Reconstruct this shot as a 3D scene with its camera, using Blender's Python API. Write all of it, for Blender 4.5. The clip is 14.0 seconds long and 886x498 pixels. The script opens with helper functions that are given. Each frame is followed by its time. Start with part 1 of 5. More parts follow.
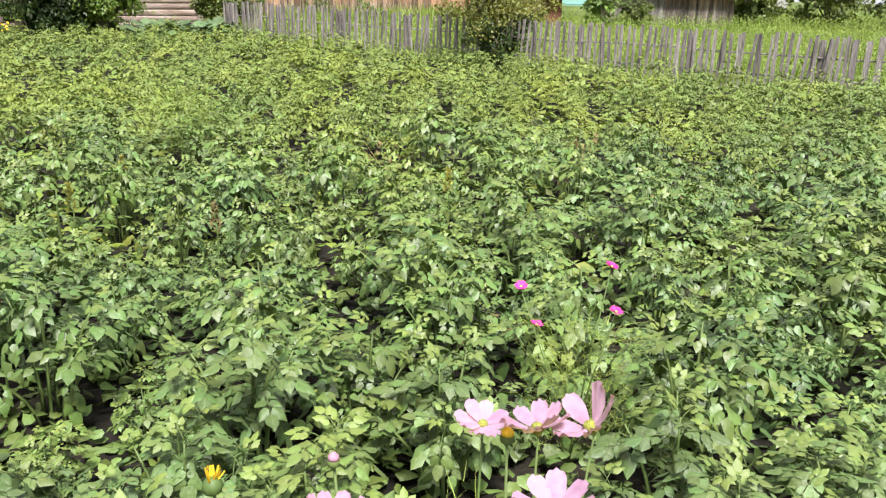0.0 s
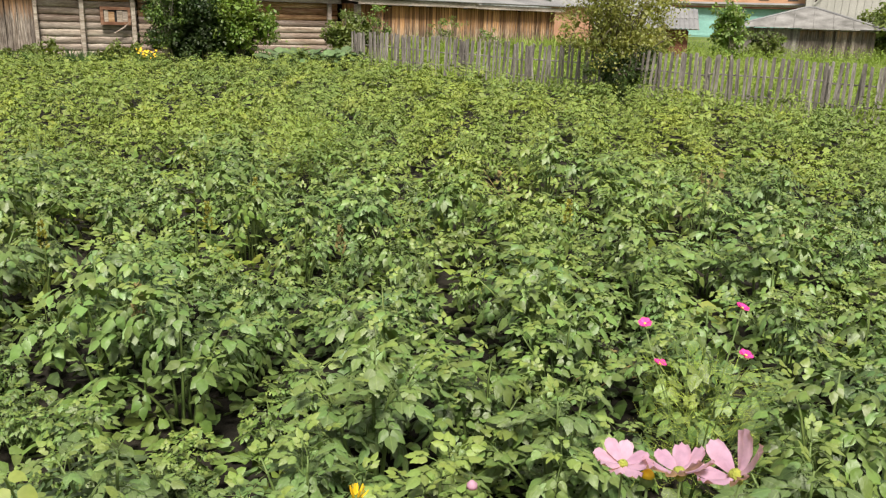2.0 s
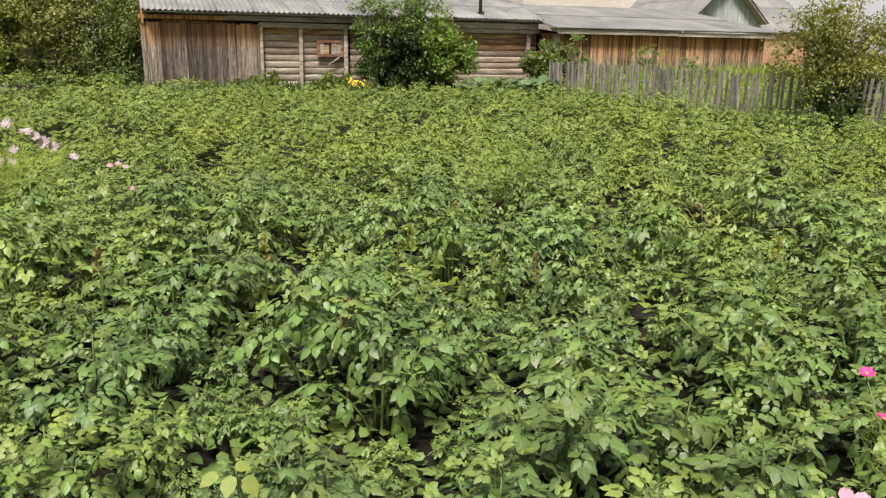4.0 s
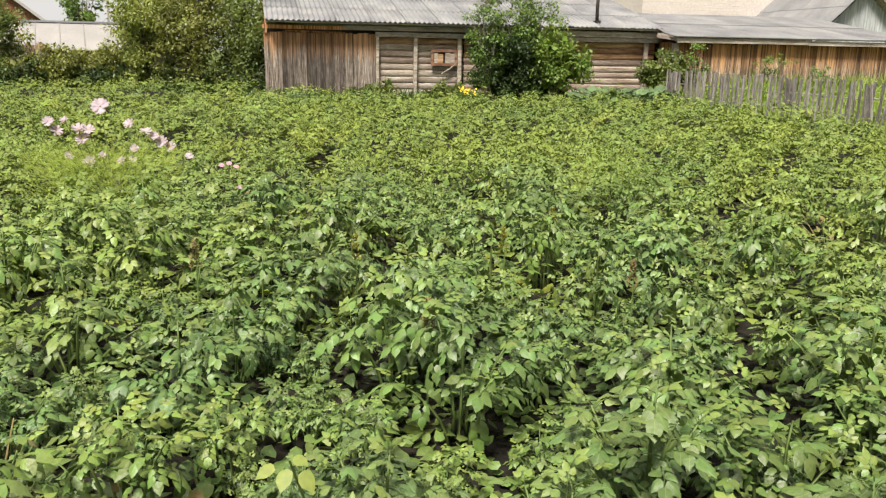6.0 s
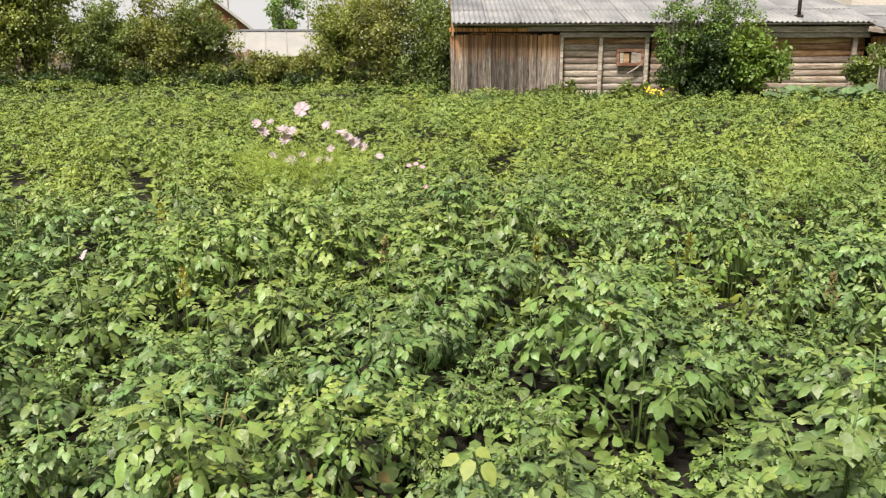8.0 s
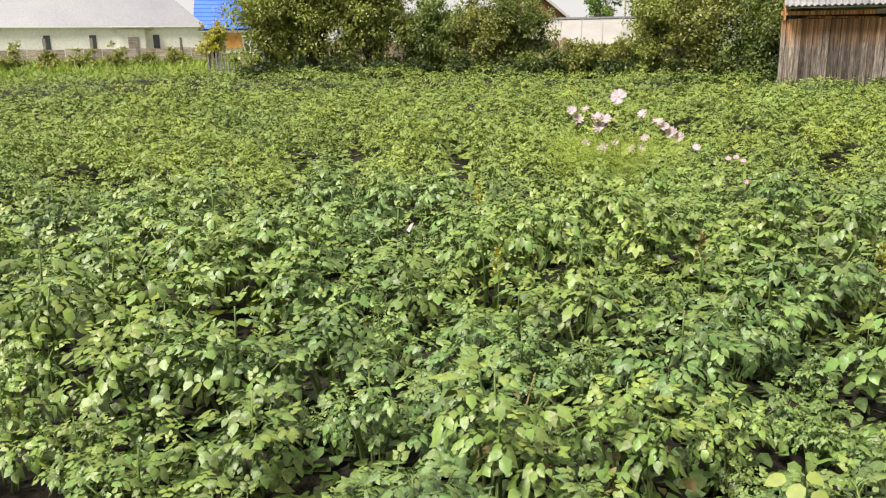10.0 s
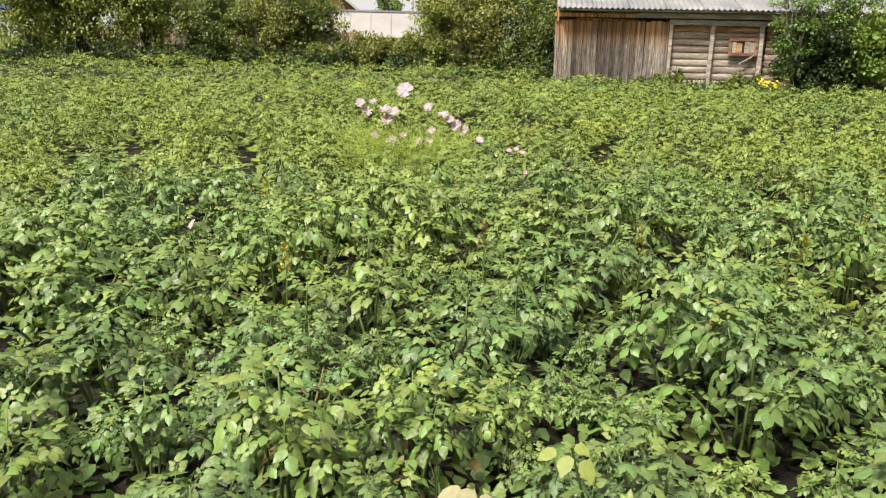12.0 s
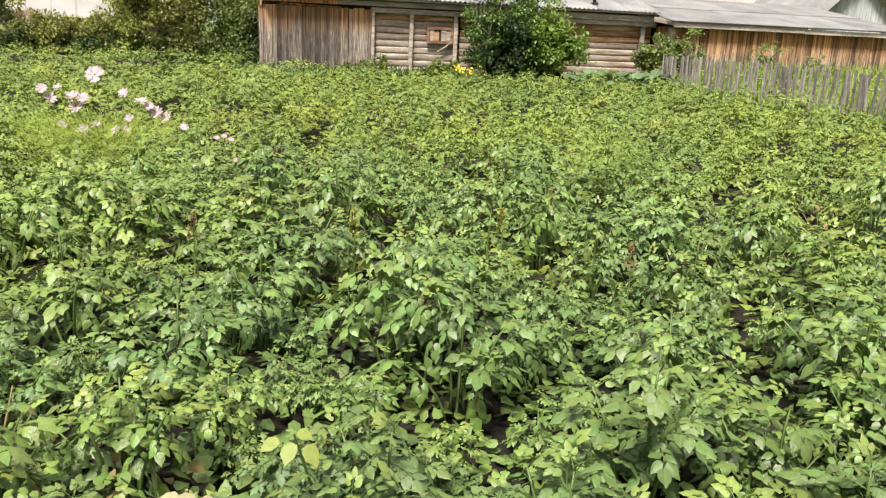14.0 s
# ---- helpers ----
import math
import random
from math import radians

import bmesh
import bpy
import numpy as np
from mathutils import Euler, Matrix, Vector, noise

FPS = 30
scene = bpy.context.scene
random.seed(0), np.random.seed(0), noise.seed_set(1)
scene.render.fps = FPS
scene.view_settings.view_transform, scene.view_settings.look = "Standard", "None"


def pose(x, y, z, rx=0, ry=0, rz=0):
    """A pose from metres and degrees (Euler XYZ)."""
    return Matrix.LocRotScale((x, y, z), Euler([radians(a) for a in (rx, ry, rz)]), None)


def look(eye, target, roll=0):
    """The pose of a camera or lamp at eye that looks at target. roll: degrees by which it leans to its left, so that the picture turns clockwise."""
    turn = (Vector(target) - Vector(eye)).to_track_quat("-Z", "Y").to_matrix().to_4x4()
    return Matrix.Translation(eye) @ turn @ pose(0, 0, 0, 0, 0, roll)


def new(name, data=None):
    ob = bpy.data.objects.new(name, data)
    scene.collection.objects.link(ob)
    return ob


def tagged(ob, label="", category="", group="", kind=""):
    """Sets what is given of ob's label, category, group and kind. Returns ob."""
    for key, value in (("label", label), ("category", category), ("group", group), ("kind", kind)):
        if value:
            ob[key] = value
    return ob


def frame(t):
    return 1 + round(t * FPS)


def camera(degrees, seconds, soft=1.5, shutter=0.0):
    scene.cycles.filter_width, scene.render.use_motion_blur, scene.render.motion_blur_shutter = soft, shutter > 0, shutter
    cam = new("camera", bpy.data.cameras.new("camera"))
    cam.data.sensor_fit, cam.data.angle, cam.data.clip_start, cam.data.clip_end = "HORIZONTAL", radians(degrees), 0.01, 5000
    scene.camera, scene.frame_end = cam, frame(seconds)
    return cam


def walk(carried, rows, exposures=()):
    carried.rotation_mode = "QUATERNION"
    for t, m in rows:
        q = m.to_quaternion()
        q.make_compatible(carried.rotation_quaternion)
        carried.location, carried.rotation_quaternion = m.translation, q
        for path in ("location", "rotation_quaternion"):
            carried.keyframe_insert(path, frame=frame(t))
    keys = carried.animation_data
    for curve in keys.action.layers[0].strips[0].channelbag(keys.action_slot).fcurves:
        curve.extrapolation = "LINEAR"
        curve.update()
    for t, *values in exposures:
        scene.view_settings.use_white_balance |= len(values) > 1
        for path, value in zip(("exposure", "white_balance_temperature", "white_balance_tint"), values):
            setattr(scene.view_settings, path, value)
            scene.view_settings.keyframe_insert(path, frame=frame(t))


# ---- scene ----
cam = camera(57.8, 14.0, soft=1.3)
PATH = [
    (0, (-0.072, -0.085, 1.688), (0.896, 1.555, 1.078), 1.6),
    (0.5, (-0.097, -0.092, 1.696), (0.786, 1.606, 1.114), 1.8),
    (1, (-0.103, -0.090, 1.699), (0.709, 1.647, 1.132), 1.7),
    (1.5, (-0.113, -0.089, 1.699), (0.661, 1.669, 1.141), 1.9),
    (2, (-0.118, -0.081, 1.699), (0.609, 1.699, 1.148), 1.7),
    (2.5, (-0.125, -0.076, 1.696), (0.510, 1.738, 1.142), 1.3),
    (3, (-0.141, -0.086, 1.696), (0.363, 1.770, 1.147), 0.9),
    (3.5, (-0.160, -0.097, 1.702), (0.241, 1.786, 1.160), 0.7),
    (4, (-0.177, -0.102, 1.705), (0.108, 1.815, 1.210), 0.9),
    (4.2, (-0.178, -0.091, 1.703), (0.060, 1.836, 1.222), 0.8),
    (4.7, (-0.163, -0.076, 1.692), (-0.018, 1.866, 1.238), 0.9),
    (5.25, (-0.117, -0.043, 1.665), (-0.033, 1.902, 1.210), 1.0),
    (5.8, (-0.069, -0.010, 1.638), (-0.032, 1.934, 1.169), 1.0),
    (6.3, (-0.050, 0.004, 1.626), (-0.071, 1.947, 1.151), 0.8),
    (6.5, (-0.043, 0.007, 1.624), (-0.079, 1.949, 1.149), 0.8),
    (7, (-0.050, 0.008, 1.622), (-0.174, 1.947, 1.149), 0.3),
    (7.5, (-0.062, -0.026, 1.636), (-0.335, 1.898, 1.162), -0.1),
    (8, (-0.085, -0.066, 1.651), (-0.507, 1.831, 1.177), -0.2),
    (8.5, (-0.102, -0.077, 1.655), (-0.694, 1.773, 1.179), -0.5),
    (9, (-0.146, -0.081, 1.646), (-0.954, 1.683, 1.162), -0.7),
    (9.2, (-0.161, -0.083, 1.645), (-1.067, 1.632, 1.158), -0.9),
    (9.6, (-0.173, -0.079, 1.642), (-1.207, 1.560, 1.150), -1.0),
    (10, (-0.177, -0.068, 1.639), (-1.263, 1.537, 1.143), -0.7),
    (10.4, (-0.174, -0.053, 1.636), (-1.251, 1.557, 1.138), -0.4),
    (10.8, (-0.169, -0.039, 1.633), (-1.185, 1.610, 1.134), 0.1),
    (11.3, (-0.161, -0.029, 1.633), (-1.040, 1.696, 1.129), 0.6),
    (11.5, (-0.159, -0.025, 1.632), (-0.954, 1.739, 1.125), 0.9),
    (12, (-0.141, -0.021, 1.636), (-0.778, 1.804, 1.124), 1.2),
    (12.5, (-0.124, -0.020, 1.635), (-0.476, 1.881, 1.124), 1.7),
    (13, (-0.121, -0.012, 1.632), (-0.288, 1.914, 1.118), 2.3),
    (13.5, (-0.109, -0.006, 1.629), (-0.157, 1.925, 1.112), 2.6),
    (14, (-0.114, -0.001, 1.626), (-0.073, 1.929, 1.104), 2.6),
]
EXPOSURES = [(0, 1.03, 6150, 17), (0.6, 1.0, 6300, 16), (1.2, 0.82, 6600, 11), (2, 0.64, 6750, 11), (2.5, 0.8, 6750, 11), (3, 0.78, 6750, 11), (3.5, 0.86, 6750, 11), (4.1, 0.5, 6750, 11), (4.8, 0.62, 6750, 11), (6.3, 0.76, 6750, 11), (7.7, 0.78, 6750, 11), (9, 0.89, 6750, 11), (13, 0.84, 6750, 12), (14, 0.96, 6650, 12)]
walk(cam, [(t, look(eye, target, roll)) for t, eye, target, roll in PATH], EXPOSURES)

# ---- world, sun, exposure ----
world = bpy.data.worlds.new("world")
scene.world = world
world.use_nodes = True
wn, wl = world.node_tree.nodes, world.node_tree.links
sky = wn.new("ShaderNodeTexSky")
sky.sky_type, sky.sun_disc = "NISHITA", False
sky.sun_elevation, sky.sun_rotation = radians(58), radians(197)
sky.air_density, sky.dust_density = 1.0, 3.0
haze = wn.new("ShaderNodeHueSaturation")
haze.inputs["Saturation"].default_value = 0.12
wl.new(sky.outputs["Color"], haze.inputs["Color"])
cloud = wn.new("ShaderNodeMix")
cloud.data_type = "RGBA"
cloud.inputs["Factor"].default_value = 0.85
# thin cloud, paler towards the horizon
up, lift, veil = wn.new("ShaderNodeTexCoord"), wn.new("ShaderNodeSeparateXYZ"), wn.new("ShaderNodeValToRGB")
wl.new(up.outputs["Generated"], lift.inputs["Vector"]), wl.new(lift.outputs["Z"], veil.inputs["Fac"])
veil.color_ramp.elements[0].color, veil.color_ramp.elements[1].color = (1.0, 1.0, 1.0, 1), (0.70, 0.71, 0.72, 1)
glow = wn.new("ShaderNodeVectorMath")
glow.operation = "SCALE"
glow.inputs["Scale"].default_value = 10.5
wl.new(veil.outputs["Color"], glow.inputs[0]), wl.new(glow.outputs["Vector"], cloud.inputs["B"])
wl.new(haze.outputs["Color"], cloud.inputs["A"])
wl.new(cloud.outputs["Result"], wn["Background"].inputs["Color"])
wn["Background"].inputs["Strength"].default_value = 0.05
sun_data = bpy.data.lights.new("sun", "SUN")
sun_data.energy, sun_data.angle, sun_data.color = 5.0, radians(15), (1.0, 0.96, 0.88)
sun = new("sun", sun_data)
SUN_AZ, SUN_EL = radians(197), radians(58)
sun.matrix_basis = look((0, 0, 30), (-30 * math.sin(SUN_AZ) * math.cos(SUN_EL), -30 * math.cos(SUN_AZ) * math.cos(SUN_EL), 30 - 30 * math.sin(SUN_EL)))


# ---- materials ----
def surface(name, cols, scale=4.0, rough=0.7, bump=0.2, fine=40.0, stretch=(1, 1, 1), island=0.0, each=0.0, metal=0.0, thin=0.0, spec=0.5, coords="Object", bump_size=0.01, fuzz=0.0, grain_range=(0.7, 1.25)):
    """A node material: a colour ramp over noise, finer noise for relief, brightness that varies from piece to piece."""
    m = bpy.data.materials.new(name)
    m.use_nodes = True
    n, l = m.node_tree.nodes, m.node_tree.links
    b = n["Principled BSDF"]
    tc, mp = n.new("ShaderNodeTexCoord"), n.new("ShaderNodeMapping")
    mp.inputs["Scale"].default_value = stretch
    l.new(tc.outputs[coords], mp.inputs["Vector"])
    oi = n.new("ShaderNodeObjectInfo")
    shift = n.new("ShaderNodeVectorMath")
    shift.operation = "MULTIPLY_ADD"
    l.new(oi.outputs["Random"], shift.inputs[0])
    shift.inputs[1].default_value = (17.0, 9.0, 23.0)
    l.new(mp.outputs["Vector"], shift.inputs[2])
    big, small = n.new("ShaderNodeTexNoise"), n.new("ShaderNodeTexNoise")
    for tex, s, d in ((big, scale, 6), (small, fine, 4)):
        tex.inputs["Scale"].default_value, tex.inputs["Detail"].default_value = s, d
        l.new(shift.outputs["Vector"], tex.inputs["Vector"])
    ramp = n.new("ShaderNodeValToRGB")
    e = ramp.color_ramp.elements
    while len(e) < len(cols):
        e.new(0.5)
    for i, c in enumerate(cols):
        e[i].position = 0.3 + 0.4 * i / max(1, len(cols) - 1)
        e[i].color = (*c, 1)
    l.new(big.outputs["Fac"], ramp.inputs["Fac"])
    grain = n.new("ShaderNodeMix")
    grain.data_type, grain.blend_type = "RGBA", "MULTIPLY"
    tone = n.new("ShaderNodeMapRange")
    tone.inputs["From Min"].default_value, tone.inputs["From Max"].default_value = (0.0, 1.0) if grain_range[0] > 0.6 else (0.3, 0.7)
    tone.inputs["To Min"].default_value, tone.inputs["To Max"].default_value = grain_range
    l.new(small.outputs["Fac"], tone.inputs["Value"])
    grain.inputs["Factor"].default_value = 1.0
    l.new(ramp.outputs["Color"], grain.inputs["A"])
    l.new(tone.outputs["Result"], grain.inputs["B"])
    colour = grain.outputs["Result"]
    for amount, out in ((island, "i"), (each, "o")):
        if amount:
            src = n.new("ShaderNodeNewGeometry").outputs["Random Per Island"] if out == "i" else oi.outputs["Random"]
            hs, mr, mh = n.new("ShaderNodeHueSaturation"), n.new("ShaderNodeMapRange"), n.new("ShaderNodeMapRange")
            mr.inputs["To Min"].default_value, mr.inputs["To Max"].default_value = 1 - amount, 1 + amount
            mh.inputs["To Min"].default_value, mh.inputs["To Max"].default_value = 0.5 - (0.06 if out == "i" else 0.04) * amount, 0.5 + (0.06 if out == "i" else 0.04) * amount
            l.new(src, mr.inputs["Value"]), l.new(src, mh.inputs["Value"])
            l.new(mr.outputs["Result"], hs.inputs["Value"]), l.new(mh.outputs["Result"], hs.inputs["Hue"])
            l.new(colour, hs.inputs["Color"])
            colour = hs.outputs["Color"]
    l.new(colour, b.inputs["Base Color"])
    b.inputs["Roughness"].default_value, b.inputs["Metallic"].default_value = rough, metal
    b.inputs["Specular IOR Level"].default_value = spec
    b.inputs["Sheen Weight"].default_value, b.inputs["Sheen Roughness"].default_value = fuzz, 0.45
    if bump:
        bp = n.new("ShaderNodeBump")
        bp.inputs["Strength"].default_value, bp.inputs["Distance"].default_value = bump, bump_size
        l.new(small.outputs["Fac"], bp.inputs["Height"]), l.new(bp.outputs["Normal"], b.inputs["Normal"])
    if thin:
        tr, mix = n.new("ShaderNodeBsdfTranslucent"), n.new("ShaderNodeMixShader")
        warm = n.new("ShaderNodeMix")
        warm.data_type, warm.blend_type = "RGBA", "MULTIPLY"
        warm.inputs["Factor"].default_value = 1.0
        warm.inputs["B"].default_value = (1.5, 1.5, 0.5, 1)
        l.new(colour, warm.inputs["A"]), l.new(warm.outputs["Result"], tr.inputs["Color"])
        mix.inputs["Fac"].default_value = thin
        l.new(b.outputs["BSDF"], mix.inputs[1]), l.new(tr.outputs["BSDF"], mix.inputs[2])
        l.new(mix.outputs["Shader"], n["Material Output"].inputs["Surface"])
    return m


def weathered(name, fresh, grey, level, spread, scale=(9, 9, 0.8)):
    """Boards bleached grey by rain below a ragged line, still brown under the eaves."""
    m = surface(name, grey, 3.0, 0.85, 0.5, 9.0, scale, each=0.15, spec=0.2, grain_range=(0.5, 1.4))
    n, l = m.node_tree.nodes, m.node_tree.links
    b = n["Principled BSDF"]
    old = b.inputs["Base Color"].links[0].from_socket
    geo, sep, noise_tex = n.new("ShaderNodeNewGeometry"), n.new("ShaderNodeSeparateXYZ"), n.new("ShaderNodeTexNoise")
    mp = n.new("ShaderNodeMapping")
    mp.inputs["Scale"].default_value = (19, 19, 0.5)
    noise_tex.inputs["Scale"].default_value, noise_tex.inputs["Detail"].default_value = 1.0, 5
    l.new(geo.outputs["Position"], sep.inputs["Vector"]), l.new(geo.outputs["Position"], mp.inputs["Vector"])
    l.new(mp.outputs["Vector"], noise_tex.inputs["Vector"])
    add = n.new("ShaderNodeMath")
    add.operation = "MULTIPLY_ADD"
    l.new(noise_tex.outputs["Fac"], add.inputs[0])
    add.inputs[1].default_value = spread * 2.2
    l.new(sep.outputs["Z"], add.inputs[2])
    mr = n.new("ShaderNodeMapRange")
    mr.inputs["From Min"].default_value, mr.inputs["From Max"].default_value = level + spread * 0.7, level + spread * 1.7
    l.new(add.outputs["Value"], mr.inputs["Value"])
    ramp = n.new("ShaderNodeValToRGB")
    for i, c in enumerate(fresh):
        ramp.color_ramp.elements[i].color = (*c, 1)
        ramp.color_ramp.elements[i].position = 0.35 + 0.3 * i
    l.new(noise_tex.outputs["Fac"], ramp.inputs["Fac"])
    mix = n.new("ShaderNodeMix")
    mix.data_type = "RGBA"
    l.new(mr.outputs["Result"], mix.inputs["Factor"]), l.new(old, mix.inputs["A"]), l.new(ramp.outputs["Color"], mix.inputs["B"])
    oi, hs, vr = n.new("ShaderNodeObjectInfo"), n.new("ShaderNodeHueSaturation"), n.new("ShaderNodeMapRange")
    vr.inputs["To Min"].default_value, vr.inputs["To Max"].default_value = 0.45, 1.45
    l.new(oi.outputs["Random"], vr.inputs["Value"]), l.new(vr.outputs["Result"], hs.inputs["Value"])
    l.new(mix.outputs["Result"], hs.inputs["Color"]), l.new(hs.outputs["Color"], b.inputs["Base Color"])
    return m


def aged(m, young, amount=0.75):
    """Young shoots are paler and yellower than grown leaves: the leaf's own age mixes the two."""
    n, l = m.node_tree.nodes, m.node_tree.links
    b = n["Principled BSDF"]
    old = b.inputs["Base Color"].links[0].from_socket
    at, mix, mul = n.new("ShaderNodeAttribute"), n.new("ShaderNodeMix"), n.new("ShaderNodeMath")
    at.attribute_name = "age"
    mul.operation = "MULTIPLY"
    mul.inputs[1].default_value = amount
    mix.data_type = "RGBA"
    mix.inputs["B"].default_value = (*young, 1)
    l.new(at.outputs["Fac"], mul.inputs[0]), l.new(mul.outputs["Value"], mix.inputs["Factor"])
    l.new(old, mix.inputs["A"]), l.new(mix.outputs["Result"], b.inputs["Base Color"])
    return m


def patched(m, size=0.55):
    """Plants stand in patches: here bluish and deep, there yellowish and pale."""
    n, l = m.node_tree.nodes, m.node_tree.links
    b = n["Principled BSDF"]
    old = b.inputs["Base Color"].links[0].from_socket
    geo, tex, mix, mr = n.new("ShaderNodeNewGeometry"), n.new("ShaderNodeTexNoise"), n.new("ShaderNodeMix"), n.new("ShaderNodeMapRange")
    tex.inputs["Scale"].default_value, tex.inputs["Detail"].default_value, tex.inputs["Roughness"].default_value = size, 3, 0.65
    mr.inputs["From Min"].default_value, mr.inputs["From Max"].default_value = 0.40, 0.66
    mix.data_type, mix.blend_type = "RGBA", "MULTIPLY"
    mix.inputs["Factor"].default_value = 1.0
    tint = n.new("ShaderNodeMix")
    tint.data_type = "RGBA"
    tint.inputs["A"].default_value, tint.inputs["B"].default_value = (0.86, 0.92, 1.08, 1), (1.15, 1.07, 0.74, 1)
    l.new(geo.outputs["Position"], tex.inputs["Vector"]), l.new(tex.outputs["Fac"], mr.inputs["Value"])
    l.new(mr.outputs["Result"], tint.inputs["Factor"]), l.new(tint.outputs["Result"], mix.inputs["B"])
    l.new(old, mix.inputs["A"]), l.new(mix.outputs["Result"], b.inputs["Base Color"])
    return m


def veined(m):
    """Adds a pale midrib and the quilted relief between side veins, along the leaf's own coordinates."""
    n, l = m.node_tree.nodes, m.node_tree.links
    b = n["Principled BSDF"]
    old = b.inputs["Base Color"].links[0].from_socket
    uv, sep = n.new("ShaderNodeUVMap"), n.new("ShaderNodeSeparateXYZ")
    uv.uv_map = "leaf"
    l.new(uv.outputs["UV"], sep.inputs["Vector"])

    def sums(op, a, k, c=None):
        q = n.new("ShaderNodeMath")
        q.operation = op
        l.new(a, q.inputs[0])
        if k is not None:
            q.inputs[1].default_value = k
        if c is not None:
            l.new(c, q.inputs[2])
        return q.outputs["Value"]

    side = sums("ABSOLUTE", sep.outputs["X"], None)
    rib = n.new("ShaderNodeMapRange")
    rib.inputs["From Min"].default_value, rib.inputs["From Max"].default_value = 0.09, 0.0
    l.new(side, rib.inputs["Value"])
    wave = sums("SINE", sums("MULTIPLY", sums("MULTIPLY_ADD", side, -0.35, sep.outputs["Y"]), 40.0), None)
    quilt = sums("POWER", sums("ABSOLUTE", wave, None), 0.5)
    mix = n.new("ShaderNodeMix")
    mix.data_type = "RGBA"
    mix.inputs["B"].default_value = (0.20, 0.28, 0.10, 1)
    l.new(sums("MULTIPLY", rib.outputs["Result"], 0.45), mix.inputs["Factor"])
    l.new(old, mix.inputs["A"]), l.new(mix.outputs["Result"], b.inputs["Base Color"])
    bp = n.new("ShaderNodeBump")
    bp.inputs["Strength"].default_value, bp.inputs["Distance"].default_value = 0.25, 0.002
    l.new(b.inputs["Normal"].links[0].from_socket, bp.inputs["Normal"])
    l.new(quilt, bp.inputs["Height"]), l.new(bp.outputs["Normal"], b.inputs["Normal"])
    return m


# copies of one leaf: bluish sky sheen near, distant paleness far, put into the colour
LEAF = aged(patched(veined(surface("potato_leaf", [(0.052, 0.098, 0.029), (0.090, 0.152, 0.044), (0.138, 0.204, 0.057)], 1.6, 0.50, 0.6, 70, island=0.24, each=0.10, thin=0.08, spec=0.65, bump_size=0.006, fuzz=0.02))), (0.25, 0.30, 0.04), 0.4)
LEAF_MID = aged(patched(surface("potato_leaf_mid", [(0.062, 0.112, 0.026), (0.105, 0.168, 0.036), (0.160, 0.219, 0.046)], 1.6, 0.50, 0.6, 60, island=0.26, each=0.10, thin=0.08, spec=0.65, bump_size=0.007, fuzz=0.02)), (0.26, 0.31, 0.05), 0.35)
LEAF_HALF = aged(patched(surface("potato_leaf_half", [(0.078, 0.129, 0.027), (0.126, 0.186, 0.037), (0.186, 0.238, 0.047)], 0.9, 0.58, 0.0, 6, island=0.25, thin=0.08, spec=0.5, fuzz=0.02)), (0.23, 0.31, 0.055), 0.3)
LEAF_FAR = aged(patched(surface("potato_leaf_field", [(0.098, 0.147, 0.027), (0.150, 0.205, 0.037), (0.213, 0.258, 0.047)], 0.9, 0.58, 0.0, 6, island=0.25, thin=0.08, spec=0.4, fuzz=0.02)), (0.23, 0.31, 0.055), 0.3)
STEM = surface("potato_stem", [(0.07, 0.12, 0.025), (0.13, 0.18, 0.045)], 8, 0.6, 0.1, 60, thin=0.0)
YELLOWED = surface("yellowed_leaf", [(0.15, 0.21, 0.04), (0.23, 0.26, 0.055)], 12, 0.6, 0.1, 60, thin=0.2)
WITHERED = surface("withered_leaf", [(0.20, 0.19, 0.095), (0.31, 0.285, 0.16)], 14, 0.8, 0.3, 60, thin=0.1)
DRY = surface("dry_stalk", [(0.13, 0.10, 0.035), (0.24, 0.19, 0.07)], 10, 0.8, 0.2, 60)
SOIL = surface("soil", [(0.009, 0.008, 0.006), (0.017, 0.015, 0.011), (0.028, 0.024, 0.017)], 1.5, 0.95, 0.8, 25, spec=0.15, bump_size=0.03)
TURF = surface("turf", [(0.05, 0.075, 0.02), (0.09, 0.13, 0.03), (0.15, 0.16, 0.05)], 0.35, 0.9, 0.6, 12, spec=0.2, bump_size=0.05)
GRASS = surface("grass_blade", [(0.145, 0.215, 0.035), (0.20, 0.28, 0.05), (0.26, 0.33, 0.08)], 0.35, 0.6, 0.0, 3, island=0.14, thin=0.25, spec=0.3)
WEED = surface("weed_leaf", [(0.035, 0.075, 0.02), (0.07, 0.13, 0.035)], 2.0, 0.55, 0.0, 8, island=0.35, thin=0.2)
FERN = surface("feathery_leaf", [(0.24, 0.33, 0.05), (0.36, 0.43, 0.09)], 3, 0.6, 0.0, 20, island=0.25, thin=0.2, spec=0.3)
PINK = surface("pink_petal", [(0.50, 0.29, 0.43), (0.60, 0.39, 0.53)], 12, 0.55, 0.1, 90, island=0.06, thin=0.4, spec=0.25)
PALE = surface("pale_pink_petal", [(0.40, 0.32, 0.38), (0.50, 0.42, 0.48)], 12, 0.55, 0.0, 90, island=0.1, each=0.08, thin=0.25, spec=0.25)
MAGENTA = surface("magenta_petal", [(0.55, 0.03, 0.22), (0.68, 0.07, 0.32)], 12, 0.55, 0.0, 90, island=0.1, thin=0.12, spec=0.25)
POLLEN = surface("yellow_centre", [(0.55, 0.42, 0.04), (0.72, 0.55, 0.08)], 60, 0.85, 0.5, 300)
